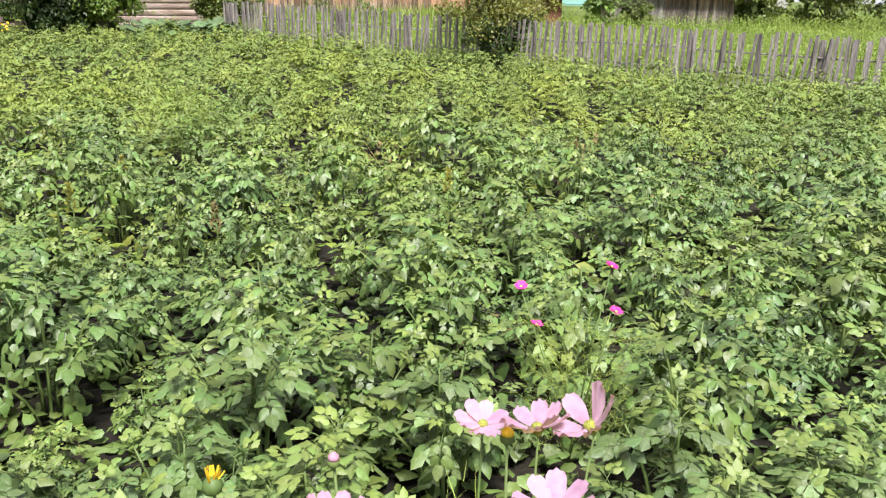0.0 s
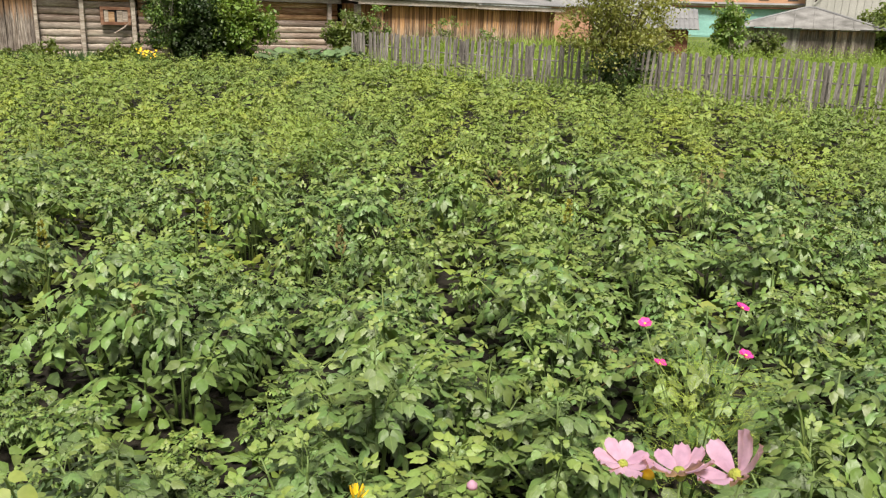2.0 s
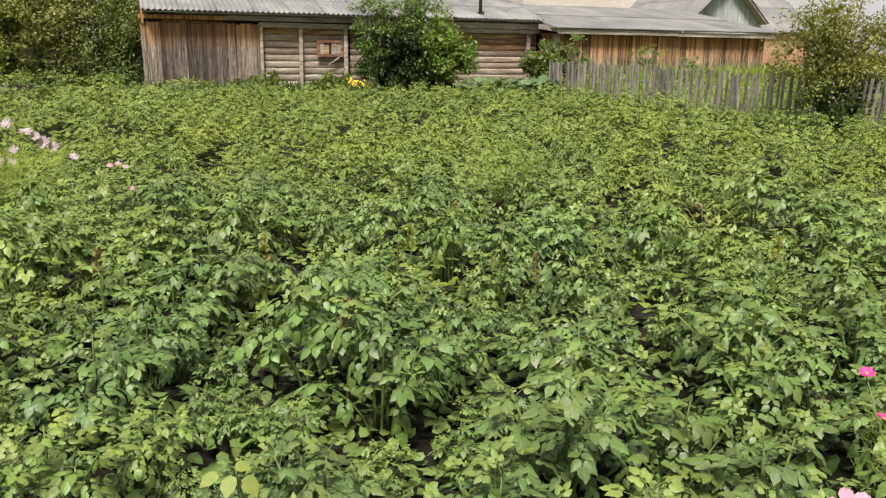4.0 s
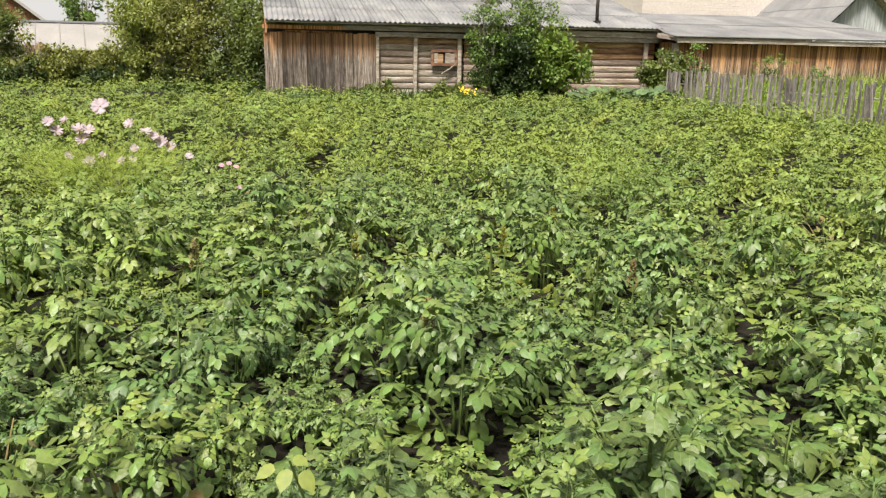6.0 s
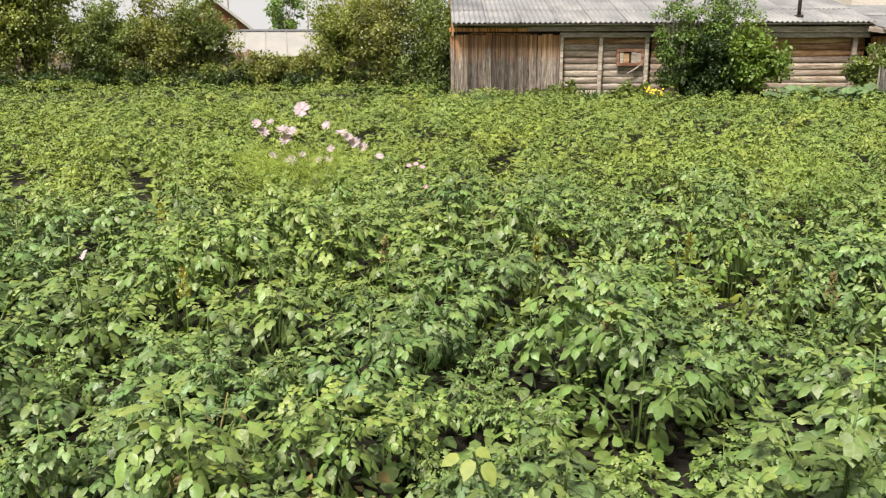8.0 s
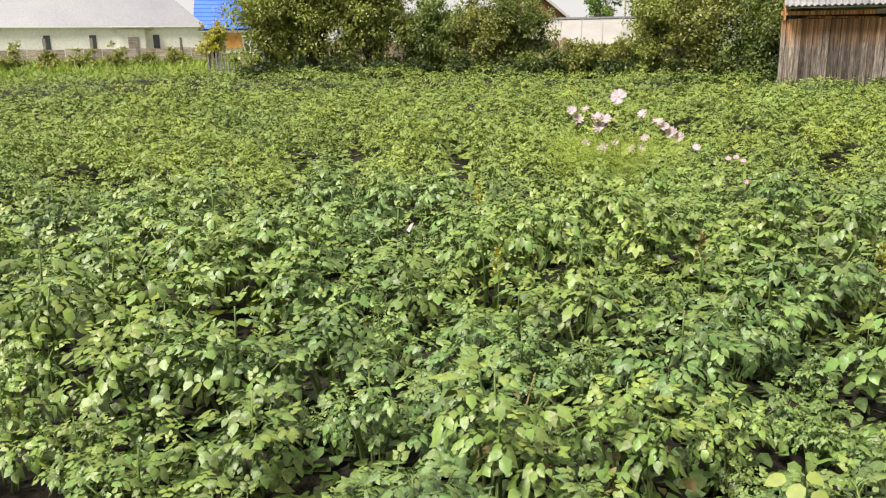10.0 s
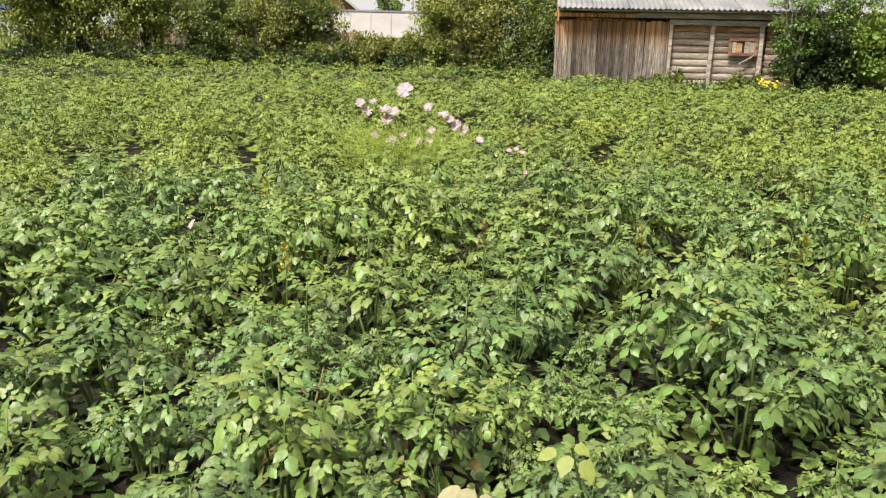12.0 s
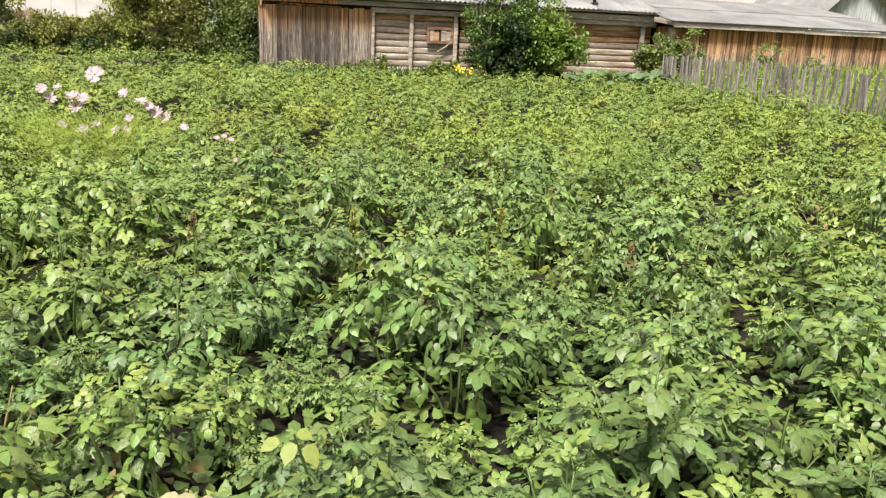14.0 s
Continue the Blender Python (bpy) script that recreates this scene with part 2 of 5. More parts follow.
GREEN_EYE = surface("greenish_centre", [(0.19, 0.23, 0.03), (0.31, 0.32, 0.05)], 60, 0.85, 0.5, 300)
GOLD = surface("golden_petal", [(0.78, 0.46, 0.02), (0.85, 0.62, 0.05)], 20, 0.6, 0.0, 60, island=0.15, thin=0.2, spec=0.25)
LOGS = surface("grey_log", [(0.17, 0.133, 0.102), (0.32, 0.268, 0.223), (0.43, 0.378, 0.325)], 2.0, 0.85, 0.6, 12, (0.5, 6, 6), each=0.22, spec=0.2, grain_range=(0.55, 1.35))
LOGS_PINK = surface("pinkish_grey_log", [(0.16, 0.11, 0.08), (0.32, 0.25, 0.198), (0.44, 0.374, 0.317)], 2.0, 0.85, 0.6, 12, (0.5, 6, 6), each=0.25, spec=0.2, grain_range=(0.55, 1.35))
LOGS_WARM = surface("brown_log", [(0.13, 0.062, 0.032), (0.31, 0.175, 0.09), (0.46, 0.31, 0.19)], 2.0, 0.85, 0.6, 12, (0.5, 6, 6), each=0.25, spec=0.2, grain_range=(0.55, 1.35))
BOARD_DARK = weathered("dark_board", [(0.15, 0.065, 0.03), (0.44, 0.25, 0.135)], [(0.075, 0.057, 0.045), (0.145, 0.119, 0.101), (0.265, 0.228, 0.199)], 1.62, 0.6)
BOARD_WARM = weathered("warm_board", [(0.15, 0.050, 0.018), (0.52, 0.28, 0.12)], [(0.055, 0.038, 0.028), (0.25, 0.18, 0.125), (0.46, 0.37, 0.285)], 1.42, 0.7)
FRAME = surface("brown_window_frame", [(0.11, 0.05, 0.03), (0.20, 0.10, 0.062), (0.30, 0.19, 0.13)], 3.0, 0.8, 0.4, 20, (1, 4, 4), spec=0.2)
TRIM = surface("grey_trim", [(0.22, 0.175, 0.14), (0.36, 0.305, 0.255), (0.48, 0.425, 0.365)], 2.5, 0.85, 0.5, 14, (0.6, 5, 5), each=0.2, spec=0.2, grain_range=(0.55, 1.35))
PICKET = surface("picket_wood", [(0.12, 0.106, 0.096), (0.21, 0.19, 0.174), (0.31, 0.284, 0.262)], 2.5, 0.85, 0.6, 14, (6, 6, 0.7), each=0.3, spec=0.2, grain_range=(0.55, 1.35))
SLATE = surface("asbestos_cement", [(0.14, 0.14, 0.145), (0.205, 0.205, 0.21), (0.28, 0.276, 0.27)], 0.9, 0.8, 0.25, 14, each=0.1, spec=0.25)
SLATE_PALE = surface("pale_asbestos_cement", [(0.14, 0.14, 0.145), (0.185, 0.184, 0.187), (0.23, 0.227, 0.222)], 0.7, 0.8, 0.2, 14, each=0.06, spec=0.25)
SLATE_OLD = surface("mossy_asbestos_cement", [(0.10, 0.096, 0.09), (0.17, 0.165, 0.158), (0.25, 0.243, 0.235)], 1.6, 0.85, 0.3, 14, spec=0.2)
TIN = surface("painted_tin", [(0.33, 0.32, 0.305), (0.42, 0.405, 0.385)], 0.8, 0.5, 0.05, 20, each=0.05)
PALE_TIN = surface("weathered_pale_tin", [(0.22, 0.21, 0.20), (0.29, 0.275, 0.26)], 0.8, 0.6, 0.05, 20, each=0.05)
PALE_PLANK = surface("pale_blue_grey_plank", [(0.27, 0.29, 0.30), (0.40, 0.42, 0.43), (0.5, 0.51, 0.51)], 2.5, 0.85, 0.5, 14, (6, 6, 0.7), each=0.2, spec=0.2)
CREAM = surface("cream_siding", [(0.54, 0.48, 0.44), (0.60, 0.54, 0.50)], 0.7, 0.6, 0.1, 10)
PLASTER = surface("white_plaster", [(0.66, 0.64, 0.61), (0.76, 0.735, 0.70)], 0.6, 0.8, 0.1, 12)
SALMON = surface("salmon_brick", [(0.40, 0.20, 0.12), (0.52, 0.30, 0.20)], 1.2, 0.9, 0.3, 14, each=0.12)
TURQUOISE = surface("turquoise_paint", [(0.20, 0.42, 0.38), (0.27, 0.50, 0.46)], 0.8, 0.6, 0.1, 12, each=0.08)
RUST = surface("red_brown_paint", [(0.14, 0.05, 0.03), (0.24, 0.09, 0.05)], 1.5, 0.7, 0.2, 14, each=0.15)
BLUE_ROOF = surface("blue_metal", [(0.04, 0.12, 0.55), (0.06, 0.17, 0.66)], 0.6, 0.4, 0.05, 10)
GREY_ROOF = surface("grey_metal", [(0.20, 0.20, 0.225), (0.25, 0.25, 0.272)], 0.4, 0.5, 0.05, 10)
# near-black base colour that paints the shade inside the buildings
DARK = surface("interior_shade", [(0.012, 0.010, 0.009), (0.03, 0.026, 0.022)], 3, 0.9, 0.0)
IRON = surface("rusty_iron", [(0.03, 0.026, 0.024), (0.07, 0.05, 0.04)], 8, 0.7, 0.2, 40, metal=0.5)
BARK = surface("bark", [(0.05, 0.038, 0.028), (0.13, 0.105, 0.08)], 8, 0.9, 0.7, 30, (1, 1, 0.3), spec=0.2)
BARK_PALE = surface("pale_bark", [(0.20, 0.17, 0.13), (0.36, 0.32, 0.26)], 8, 0.9, 0.5, 30, (1, 1, 0.3), spec=0.2)
GLASS = surface("window_glass", [(0.03, 0.035, 0.04), (0.05, 0.055, 0.06)], 2, 0.08, 0.0)


def crown_mat(name, lo, hi):
    return surface(name, [lo, hi], 0.9, 0.5, 0.0, 5, island=0.3, thin=0.28, spec=0.45)


# dark green taken darker still, to hold the shade low in dense bushes
CROWN_ELDER = crown_mat("shaded_elder_leaf", (0.018, 0.038, 0.009), (0.058, 0.092, 0.020))
CROWN_DEEP = crown_mat("deep_green_leaf", (0.075, 0.11, 0.028), (0.18, 0.22, 0.055))
CROWN_SAPLING = crown_mat("yellow_green_maple_leaf", (0.085, 0.145, 0.02), (0.18, 0.25, 0.04))
CROWN_LIGHT = crown_mat("light_green_leaf", (0.09, 0.16, 0.03), (0.17, 0.25, 0.05))
CROWN_OLIVE = crown_mat("olive_leaf", (0.11, 0.13, 0.03), (0.26, 0.27, 0.07))
CROWN_WILLOW = crown_mat("willow_leaf", (0.12, 0.155, 0.032), (0.28, 0.31, 0.075))
CROWN_AMBER = crown_mat("amber_olive_leaf", (0.11, 0.125, 0.024), (0.26, 0.26, 0.058))
CROWN_GOLD = crown_mat("yellow_green_leaf", (0.22, 0.22, 0.04), (0.36, 0.33, 0.06))


# ---- mesh helpers ----
class Geo:
    """Collects boxes, tubes and sheets as vertices and faces of one mesh."""

    def __init__(self):
        self.v, self.f = [], []

    def add(self, verts, faces):
        k = len(self.v)
        self.v += [tuple(p) for p in verts]
        self.f += [tuple(i + k for i in f) for f in faces]
        return self

    def box(self, x0, y0, z0, x1, y1, z1, m=None, chamfer=0.0):
        c = min(chamfer, (x1 - x0) / 3, (y1 - y0) / 3)
        ring = [(x0 + c, y0), (x1 - c, y0), (x1, y0 + c), (x1, y1 - c), (x1 - c, y1), (x0 + c, y1), (x0, y1 - c), (x0, y0 + c)] if c else [(x0, y0), (x1, y0), (x1, y1), (x0, y1)]
        n = len(ring)
        vs = [Vector((x, y, z)) for z in (z0, z1) for x, y in ring]
        if m:
            vs = [m @ p for p in vs]
        return self.add(vs, [tuple(range(n - 1, -1, -1)), tuple(range(n, 2 * n))] + [(i, (i + 1) % n, n + (i + 1) % n, n + i) for i in range(n)])

    def prism(self, pts, m, depth):
        """A flat outline in x and z, given depth along y."""
        n = len(pts)
        vs = [m @ Vector((x, y, z)) for y in (0, depth) for x, z in pts]
        return self.add(vs, [tuple(range(n)), tuple(range(2 * n - 1, n - 1, -1))] + [(i, n + i, n + (i + 1) % n, (i + 1) % n) for i in range(n)])

    def tube(self, pts, radii, n=6):
        pts = [Vector(p) for p in pts]
        vs = []
        for i, p in enumerate(pts):
            d = (pts[min(i + 1, len(pts) - 1)] - pts[max(i - 1, 0)]).normalized()
            a = d.orthogonal().normalized()
            b = d.cross(a)
            vs += [p + radii[i] * (math.cos(t) * a + math.sin(t) * b) for t in [2 * math.pi * k / n for k in range(n)]]
        fs = [(i * n + k, i * n + (k + 1) % n, (i + 1) * n + (k + 1) % n, (i + 1) * n + k) for i in range(len(pts) - 1) for k in range(n)]
        fs += [tuple(range(n - 1, -1, -1)), tuple(range(len(vs) - n, len(vs)))]
        return self.add(vs, fs)

    def mesh(self, name, material, smooth=False):
        me = bpy.data.meshes.new(name)
        me.from_pydata(self.v, [], self.f)
        me.materials.append(material)
        if smooth:
            me.shade_smooth()
        me.update()
        return me


def part(name, geo, material, parent=None, label="", smooth=False):
    me = geo.mesh(name, material, smooth) if isinstance(geo, Geo) else geo
    ob = new(name, me)
    ob.parent = parent
    return tagged(ob, label)


def thing(name, label, category, group="", at=(0, 0, 0), kind="", turn=0):
    ob = new(name)
    ob.matrix_basis = pose(*at, 0, 0, turn)
    ob.empty_display_size = 0.1
    return tagged(ob, label, category, group, kind)


def blades_mesh(name, material, p, d, nrm, size, template, faces, uv=None, age=None):
    """One mesh of many small leaves: template points are (across, along, up) and each leaf has a foot p, a way d, a normal and a size."""
    p, d, nrm, size = np.asarray(p), np.asarray(d), np.asarray(nrm), np.asarray(size)
    d = d / np.linalg.norm(d, axis=1)[:, None]
    side = np.cross(d, nrm)
    side /= np.linalg.norm(side, axis=1)[:, None] + 1e-9
    up = np.cross(side, d)
    T = np.asarray(template, float)
    T = T[None] if T.ndim == 2 else T[np.arange(len(p)) * 7 % len(T)]
    V = p[:, None] + size[:, None, None] * (T[:, :, 0, None] * side[:, None] + T[:, :, 1, None] * d[:, None] + T[:, :, 2, None] * up[:, None])
    n, k = len(p), T.shape[1]
    V = V.reshape(-1, 3)
    flat = np.array([i for f in faces for i in f])
    counts = np.array([len(f) for f in faces])
    loops = (flat[None] + k * np.arange(n)[:, None]).ravel()
    totals = np.tile(counts, n)
    starts = np.concatenate(([0], np.cumsum(totals)[:-1]))
    me = bpy.data.meshes.new(name)
    me.vertices.add(len(V))
    me.vertices.foreach_set("co", V.ravel().astype(np.float32))
    me.loops.add(len(loops))
    me.loops.foreach_set("vertex_index", loops.astype(np.int32))
    me.polygons.add(len(totals))
    me.polygons.foreach_set("loop_start", starts.astype(np.int32))
    if uv is not None:
        layer = me.uv_layers.new(name="leaf")
        layer.data.foreach_set("uv", np.tile(np.asarray(uv)[flat], (n, 1)).ravel().astype(np.float32))
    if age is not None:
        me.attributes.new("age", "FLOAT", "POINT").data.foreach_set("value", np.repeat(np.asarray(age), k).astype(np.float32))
    me.materials.append(material)
    me.update(calc_edges=True)
    me.shade_smooth()
    return me


# leaf outlines: (across, along, up)
KITE = [(0, 0, 0), (-0.34, 0.42, -0.14), (0, 1, -0.22), (0.34, 0.42, -0.14)]
KITE_F = [(0, 2, 1), (0, 3, 2)]


def leaf_shapes(rows, count, seed, wave):
    """Ovate leaflets with a folded midrib and uneven, wavy margins; all share one set of faces."""
    rg = np.random.default_rng(seed)
    shapes = []
    for _ in range(count):
        curl, fold, pts, uvs = rg.uniform(0.05, 0.38), rg.uniform(-0.05, 0.42), [(0, 0, 0)], [(0, 0)]
        for v, hw in rows:
            for sg in (-1, 0, 1):
                w = hw * rg.uniform(0.86, 1.12) * sg
                pts.append((w, v - 0.03 * abs(sg), -curl * v * v - fold * abs(w) + (wave * rg.normal() if sg else 0)))
                uvs.append((sg, v))
        shapes.append(pts + [(0, 1, -curl * 1.15)])
        uvs.append((0, 1))
    n = len(rows)
    faces = [(0, 2, 1), (0, 3, 2)] + [q for r in range(n - 1) for q in ((1 + 3 * r, 2 + 3 * r, 5 + 3 * r, 4 + 3 * r), (2 + 3 * r, 3 + 3 * r, 6 + 3 * r, 5 + 3 * r))]
    return shapes, faces + [(3 * n - 2, 3 * n - 1, 3 * n + 1), (3 * n - 1, 3 * n, 3 * n + 1)], uvs


NEARLEAVES, NEARLEAF_F, NEARLEAF_UV = leaf_shapes(((0.09, 0.23), (0.32, 0.345), (0.60, 0.29), (0.84, 0.14)), 12, 3, 0.035)
MIDLEAVES, MIDLEAF_F, _ = leaf_shapes(((0.20, 0.32), (0.58, 0.30)), 10, 4, 0.06)
NEARLEAF, MIDLEAF = NEARLEAVES[0], MIDLEAVES[0]
BLADE = [(-0.03, 0, 0), (0.03, 0, 0), (0.022, 0.55, -0.05), (-0.022, 0.55, -0.05), (0, 1, -0.22)]
BLADE_F = [(0, 1, 2, 3), (3, 2, 4)]


def rise(x, y):
    """Height of the ground: level by the flower bed, climbing gently towards the buildings."""
    return 0.0003 * min(math.hypot(x, y), 58.0) ** 2


def on_ground(x, y, z=0.0):
    return (x, y, rise(x, y) + z)


# ---- ground ----
FENCE_A, FENCE_B, FENCE_C = Vector((6.75, 24.65)), Vector((13.0, 8.5)), Vector((16.6, 0.6))
geo = Geo()
rings = [0, 2, 4, 7, 11, 16, 22, 30, 40, 50, 58, 75, 110, 200, 500, 1600]
for i, r in enumerate(rings):
    geo.v += [on_ground(r * math.cos(a), r * math.sin(a)) for a in [2 * math.pi * k / 64 for k in range(64)]]
    if i:
        geo.f += [((i - 1) * 64 + k, i * 64 + k, i * 64 + (k + 1) % 64, (i - 1) * 64 + (k + 1) % 64) for k in range(64)]
ground = part("ground", geo, TURF, smooth=True)
tagged(ground, "grassy village ground rising gently away from the garden", "ground", kind="structure")


def inside_field(x, y, margin=0.0):
    """True on the potato patch: bounded by the fence, the barn and the hedge."""
    if y < -1.5:
        return False
    a, b = (FENCE_A, FENCE_B) if y > FENCE_B.y else (FENCE_B, FENCE_C)
    if x > a.x + (b.x - a.x) * (y - a.y) / (b.y - a.y) - 0.35 - margin:
        return False
    if x < -6:
        return math.hypot(x, y) < 27.6 + 0.17 * (math.degrees(math.atan2(-x, y)) - 11) - margin
    return y < min(24.6 + 0.23 * (x + 5.45), 24.3 + 0.1 * max(0, x - 4)) - margin


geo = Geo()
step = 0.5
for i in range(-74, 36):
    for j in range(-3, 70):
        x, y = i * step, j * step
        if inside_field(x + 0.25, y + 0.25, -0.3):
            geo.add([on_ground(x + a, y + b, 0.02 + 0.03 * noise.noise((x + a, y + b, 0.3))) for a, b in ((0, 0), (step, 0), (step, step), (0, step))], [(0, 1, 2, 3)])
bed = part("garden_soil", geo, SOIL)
tagged(bed, "dark loose soil of the potato patch", "soil", kind="structure")


# ---- log barn with a plank wing ----
BARN = pose(-5.45, 26.0, 0, 0, 0, 13)


def corrugated(parent, name, m, width, length, slope, pitch, amp, material, cols, rows, lap=0.12, label=""):
    """Rows of wavy roofing sheets, each a piece of its own, running up from the eave at m (x along the eave, y up the roof)."""
    sw, sl = width / cols, length / rows + lap
    seg = max(4, round(sw / pitch)) * 6
    g = Geo()
    for top in (1, 0):
        for yy in (0, sl):
            g.v += [(sw * 1.04 * k / seg, yy, amp * math.sin(2 * math.pi * k / 6) - (0 if top else 0.009)) for k in range(seg + 1)]
    n = seg + 1
    g.f += [(k, k + 1, n + k + 1, n + k) for k in range(seg)] + [(2 * n + k + 1, 2 * n + k, 3 * n + k, 3 * n + k + 1) for k in range(seg)]
    g.f += [(k, 2 * n + k, 2 * n + k + 1, k + 1) for k in range(seg)] + [(n + k, n + k + 1, 3 * n + k + 1, 3 * n + k) for k in range(seg)]
    me = g.mesh("sheet", material, False)
    for r in range(rows):
        for c in range(cols):
            ob = new("sheet", me)
            ob.parent = parent
            jit = random.uniform(-0.35, 0.35)
            ob.matrix_basis = m @ pose(0, 0, 0, slope, 0, 0) @ pose(c * sw, r * (length / rows) + random.uniform(-0.015, 0.015), 0.010 * r + random.uniform(0, 0.004), -0.25, jit * 0.25, jit * 0.3)


def plank_wall(parent, x0, x1, y, z0, z1, material, wmin, wmax, gap=0.008, ragged=0.03, thick=0.025, name="plank", top=None):
    x = x0
    while x < x1 - 0.03:
        w = min(random.uniform(wmin, wmax), x1 - x)
        g = Geo()
        zt = (top(x + w / 2) if top else z1) + random.uniform(-ragged, ragged) * 0.4
        g.box(0, 0, 0, w - gap, thick, zt - z0 + random.uniform(-ragged, ragged), chamfer=0.004)
        ob = part(name, g, material, parent)
        ob.matrix_basis = pose(x, y - random.uniform(0, 0.014), z0 + random.uniform(-ragged, ragged) * 0.3, 0, random.uniform(-0.35, 0.35), 0)
        x += w


def log(parent, x0, x1, y, z, r, material):
    g = Geo()
    n = 9
    pts = [(x0 + (x1 - x0) * k / n, y + random.uniform(-0.012, 0.012), z + random.uniform(-0.008, 0.008)) for k in range(n + 1)]
    g.tube(pts, [r * random.uniform(0.93, 1.04) for _ in pts], 12)
    g.v = [(vx, y + (vy - y) * (0.45 if vy < y else 1.0), vz) for vx, vy, vz in g.v]
    return part("log", g, material, parent, smooth=True)


barn = thing("barn", "old low log barn with grey plank wing and corrugated roof", "barn")
barn.matrix_basis = BARN
# solid box behind the logs and planks; its colour is the shade within
g = Geo().box(0.05, 0.32, 0.1, 13.2, 6.4, 2.4)
part("inner_wall", g, DARK, barn, "near-black backing that stands in for the barn's unlit inside")
zlog = 0.36
k = 0
while zlog < 2.12:
    mat_l = LOGS_WARM if zlog > 1.72 or (1.4 < zlog < 1.6 and k % 2) else LOGS
    log(barn, 3.3, 6.3, 0.12, zlog, 0.106, mat_l if zlog > 1.85 else LOGS_PINK if zlog > 1.2 else LOGS)
    log(barn, 6.35, 13.25, 0.12, zlog, 0.107, LOGS_WARM if zlog > 1.42 else LOGS_PINK)
    zlog += 0.208
    k += 1
plank_wall(barn, -0.15, 3.4, 0.0, 0.16, 2.22, BOARD_DARK, 0.11, 0.19)
for x, w, lean in ((3.42, 0.10, 0.0), (4.66, 0.125, 0.6), (6.17, 0.13, -0.5), (12.86, 0.15, 0.4)):
    ob = part("post", Geo().box(-w / 2, 0, 0, w / 2, 0.12, 2.0, chamfer=0.015), TRIM, barn)
    ob.matrix_basis = pose(x, -0.09, 0.18, 0, lean, 0)
for x0, x1, z0, z1, y, mt in ((3.35, 6.45, 2.13, 2.28, -0.10, TRIM), (6.5, 13.3, 2.10, 2.24, -0.12, TRIM), (-0.2, 2.3, 2.32, 2.44, -0.14, BOARD_WARM), (2.3, 6.5, 2.32, 2.46, -0.17, TRIM), (6.5, 13.3, 2.27, 2.46, -0.20, TRIM)):
    ob = part("beam", Geo().box(0, 0, 0, x1 - x0, 0.08, z1 - z0, chamfer=0.012), mt, barn)
    ob.matrix_basis = pose(x0, y, z0, 0, random.uniform(-0.25, 0.25), 0)
ob = part("lath", Geo().box(0, 0, 0, 1.9, 0.03, 0.05), BOARD_WARM, barn)
ob.matrix_basis = pose(0.5, -0.06, 2.24, 0, 1.2, 0)
# the window's near-black pane also carries the inside shade in its colour
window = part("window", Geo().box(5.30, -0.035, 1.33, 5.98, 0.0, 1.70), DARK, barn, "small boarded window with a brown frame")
for nm, b, mt in (("frame", (5.19, -0.09, 1.68, 6.07, -0.02, 1.77), FRAME), ("frame", (5.19, -0.09, 1.24, 6.07, -0.02, 1.33), FRAME), ("frame", (5.19, -0.088, 1.33, 5.28, -0.02, 1.68), FRAME), ("frame", (5.99, -0.088, 1.33, 6.07, -0.02, 1.68), FRAME),
                  ("shutter_board", (5.30, -0.07, 1.33, 5.42, -0.04, 1.66), TRIM), ("shutter_board", (5.425, -0.06, 1.33, 5.60, -0.038, 1.62), LOGS_WARM), ("shutter_board", (5.67, -0.075, 1.31, 5.83, -0.045, 1.66), LOGS), ("shutter_board", (5.835, -0.07, 1.30, 5.99, -0.04, 1.64), TRIM)):
    part(nm, Geo().box(*b, chamfer=0.006), mt, window)
ob = part("brace", Geo().tube([(5.55, -0.06, 0.98), (5.85, -0.07, 1.16), (6.10, -0.06, 1.40)], [0.03, 0.03, 0.028], 6), TRIM, barn, "leaning grey pole")
SLOPE = 15.0
roof = part("roof", Geo().box(-0.1, 0.0, 0, 13.2, 6.9, 0.03, pose(0, -0.42, 2.50, SLOPE, 0, 0)), TRIM, barn, "low grey corrugated roof")
corrugated(roof, "sheet", pose(-0.12, -0.50, 2.575), 13.35, 7.0, SLOPE, 0.165, 0.026, SLATE, 12, 4)
part("back_roof", Geo().box(-0.1, 0, 0, 13.2, 7.0, 0.05, pose(13.1, 13.0, 2.5, SLOPE, 0, 180)), SLATE, barn)
for xx in (-0.05, 13.1):
    part("end_wall", Geo().prism([(0.3, 0.1), (12.8, 0.1), (12.8, 2.35), (6.45, 4.1), (0.3, 2.35)], pose(xx, 0, 0, 0, 0, 90), 0.05), BOARD_DARK, barn)
pipe = part("stovepipe", Geo().tube([(11.05, 0.15, 2.6), (11.05, 0.15, 3.4), (11.06, 0.15, 4.0)], [0.06, 0.058, 0.058], 12), IRON, barn, "thin dark stovepipe", True)
part("flashing", Geo().box(10.93, 0.03, 2.76, 11.17, 0.27, 2.81, chamfer=0.04), IRON, pipe)

# ---- plank shed leaning on the barn ----
shed = thing("plank_shed", "weathered brown vertical plank shed with low corrugated roof", "shed")
shed.matrix_basis = BARN
# the same painted shade behind the shed's planks
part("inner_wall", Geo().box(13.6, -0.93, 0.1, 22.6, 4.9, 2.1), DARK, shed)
plank_wall(shed, 13.62, 22.72, -1.0, 0.16, 2.13, BOARD_WARM, 0.10, 0.21, 0.014, 0.05)
part("corner_post", Geo().box(13.40, -1.04, 0.16, 13.60, -0.84, 2.1, chamfer=0.02), LOGS, shed, "pale squared corner post")
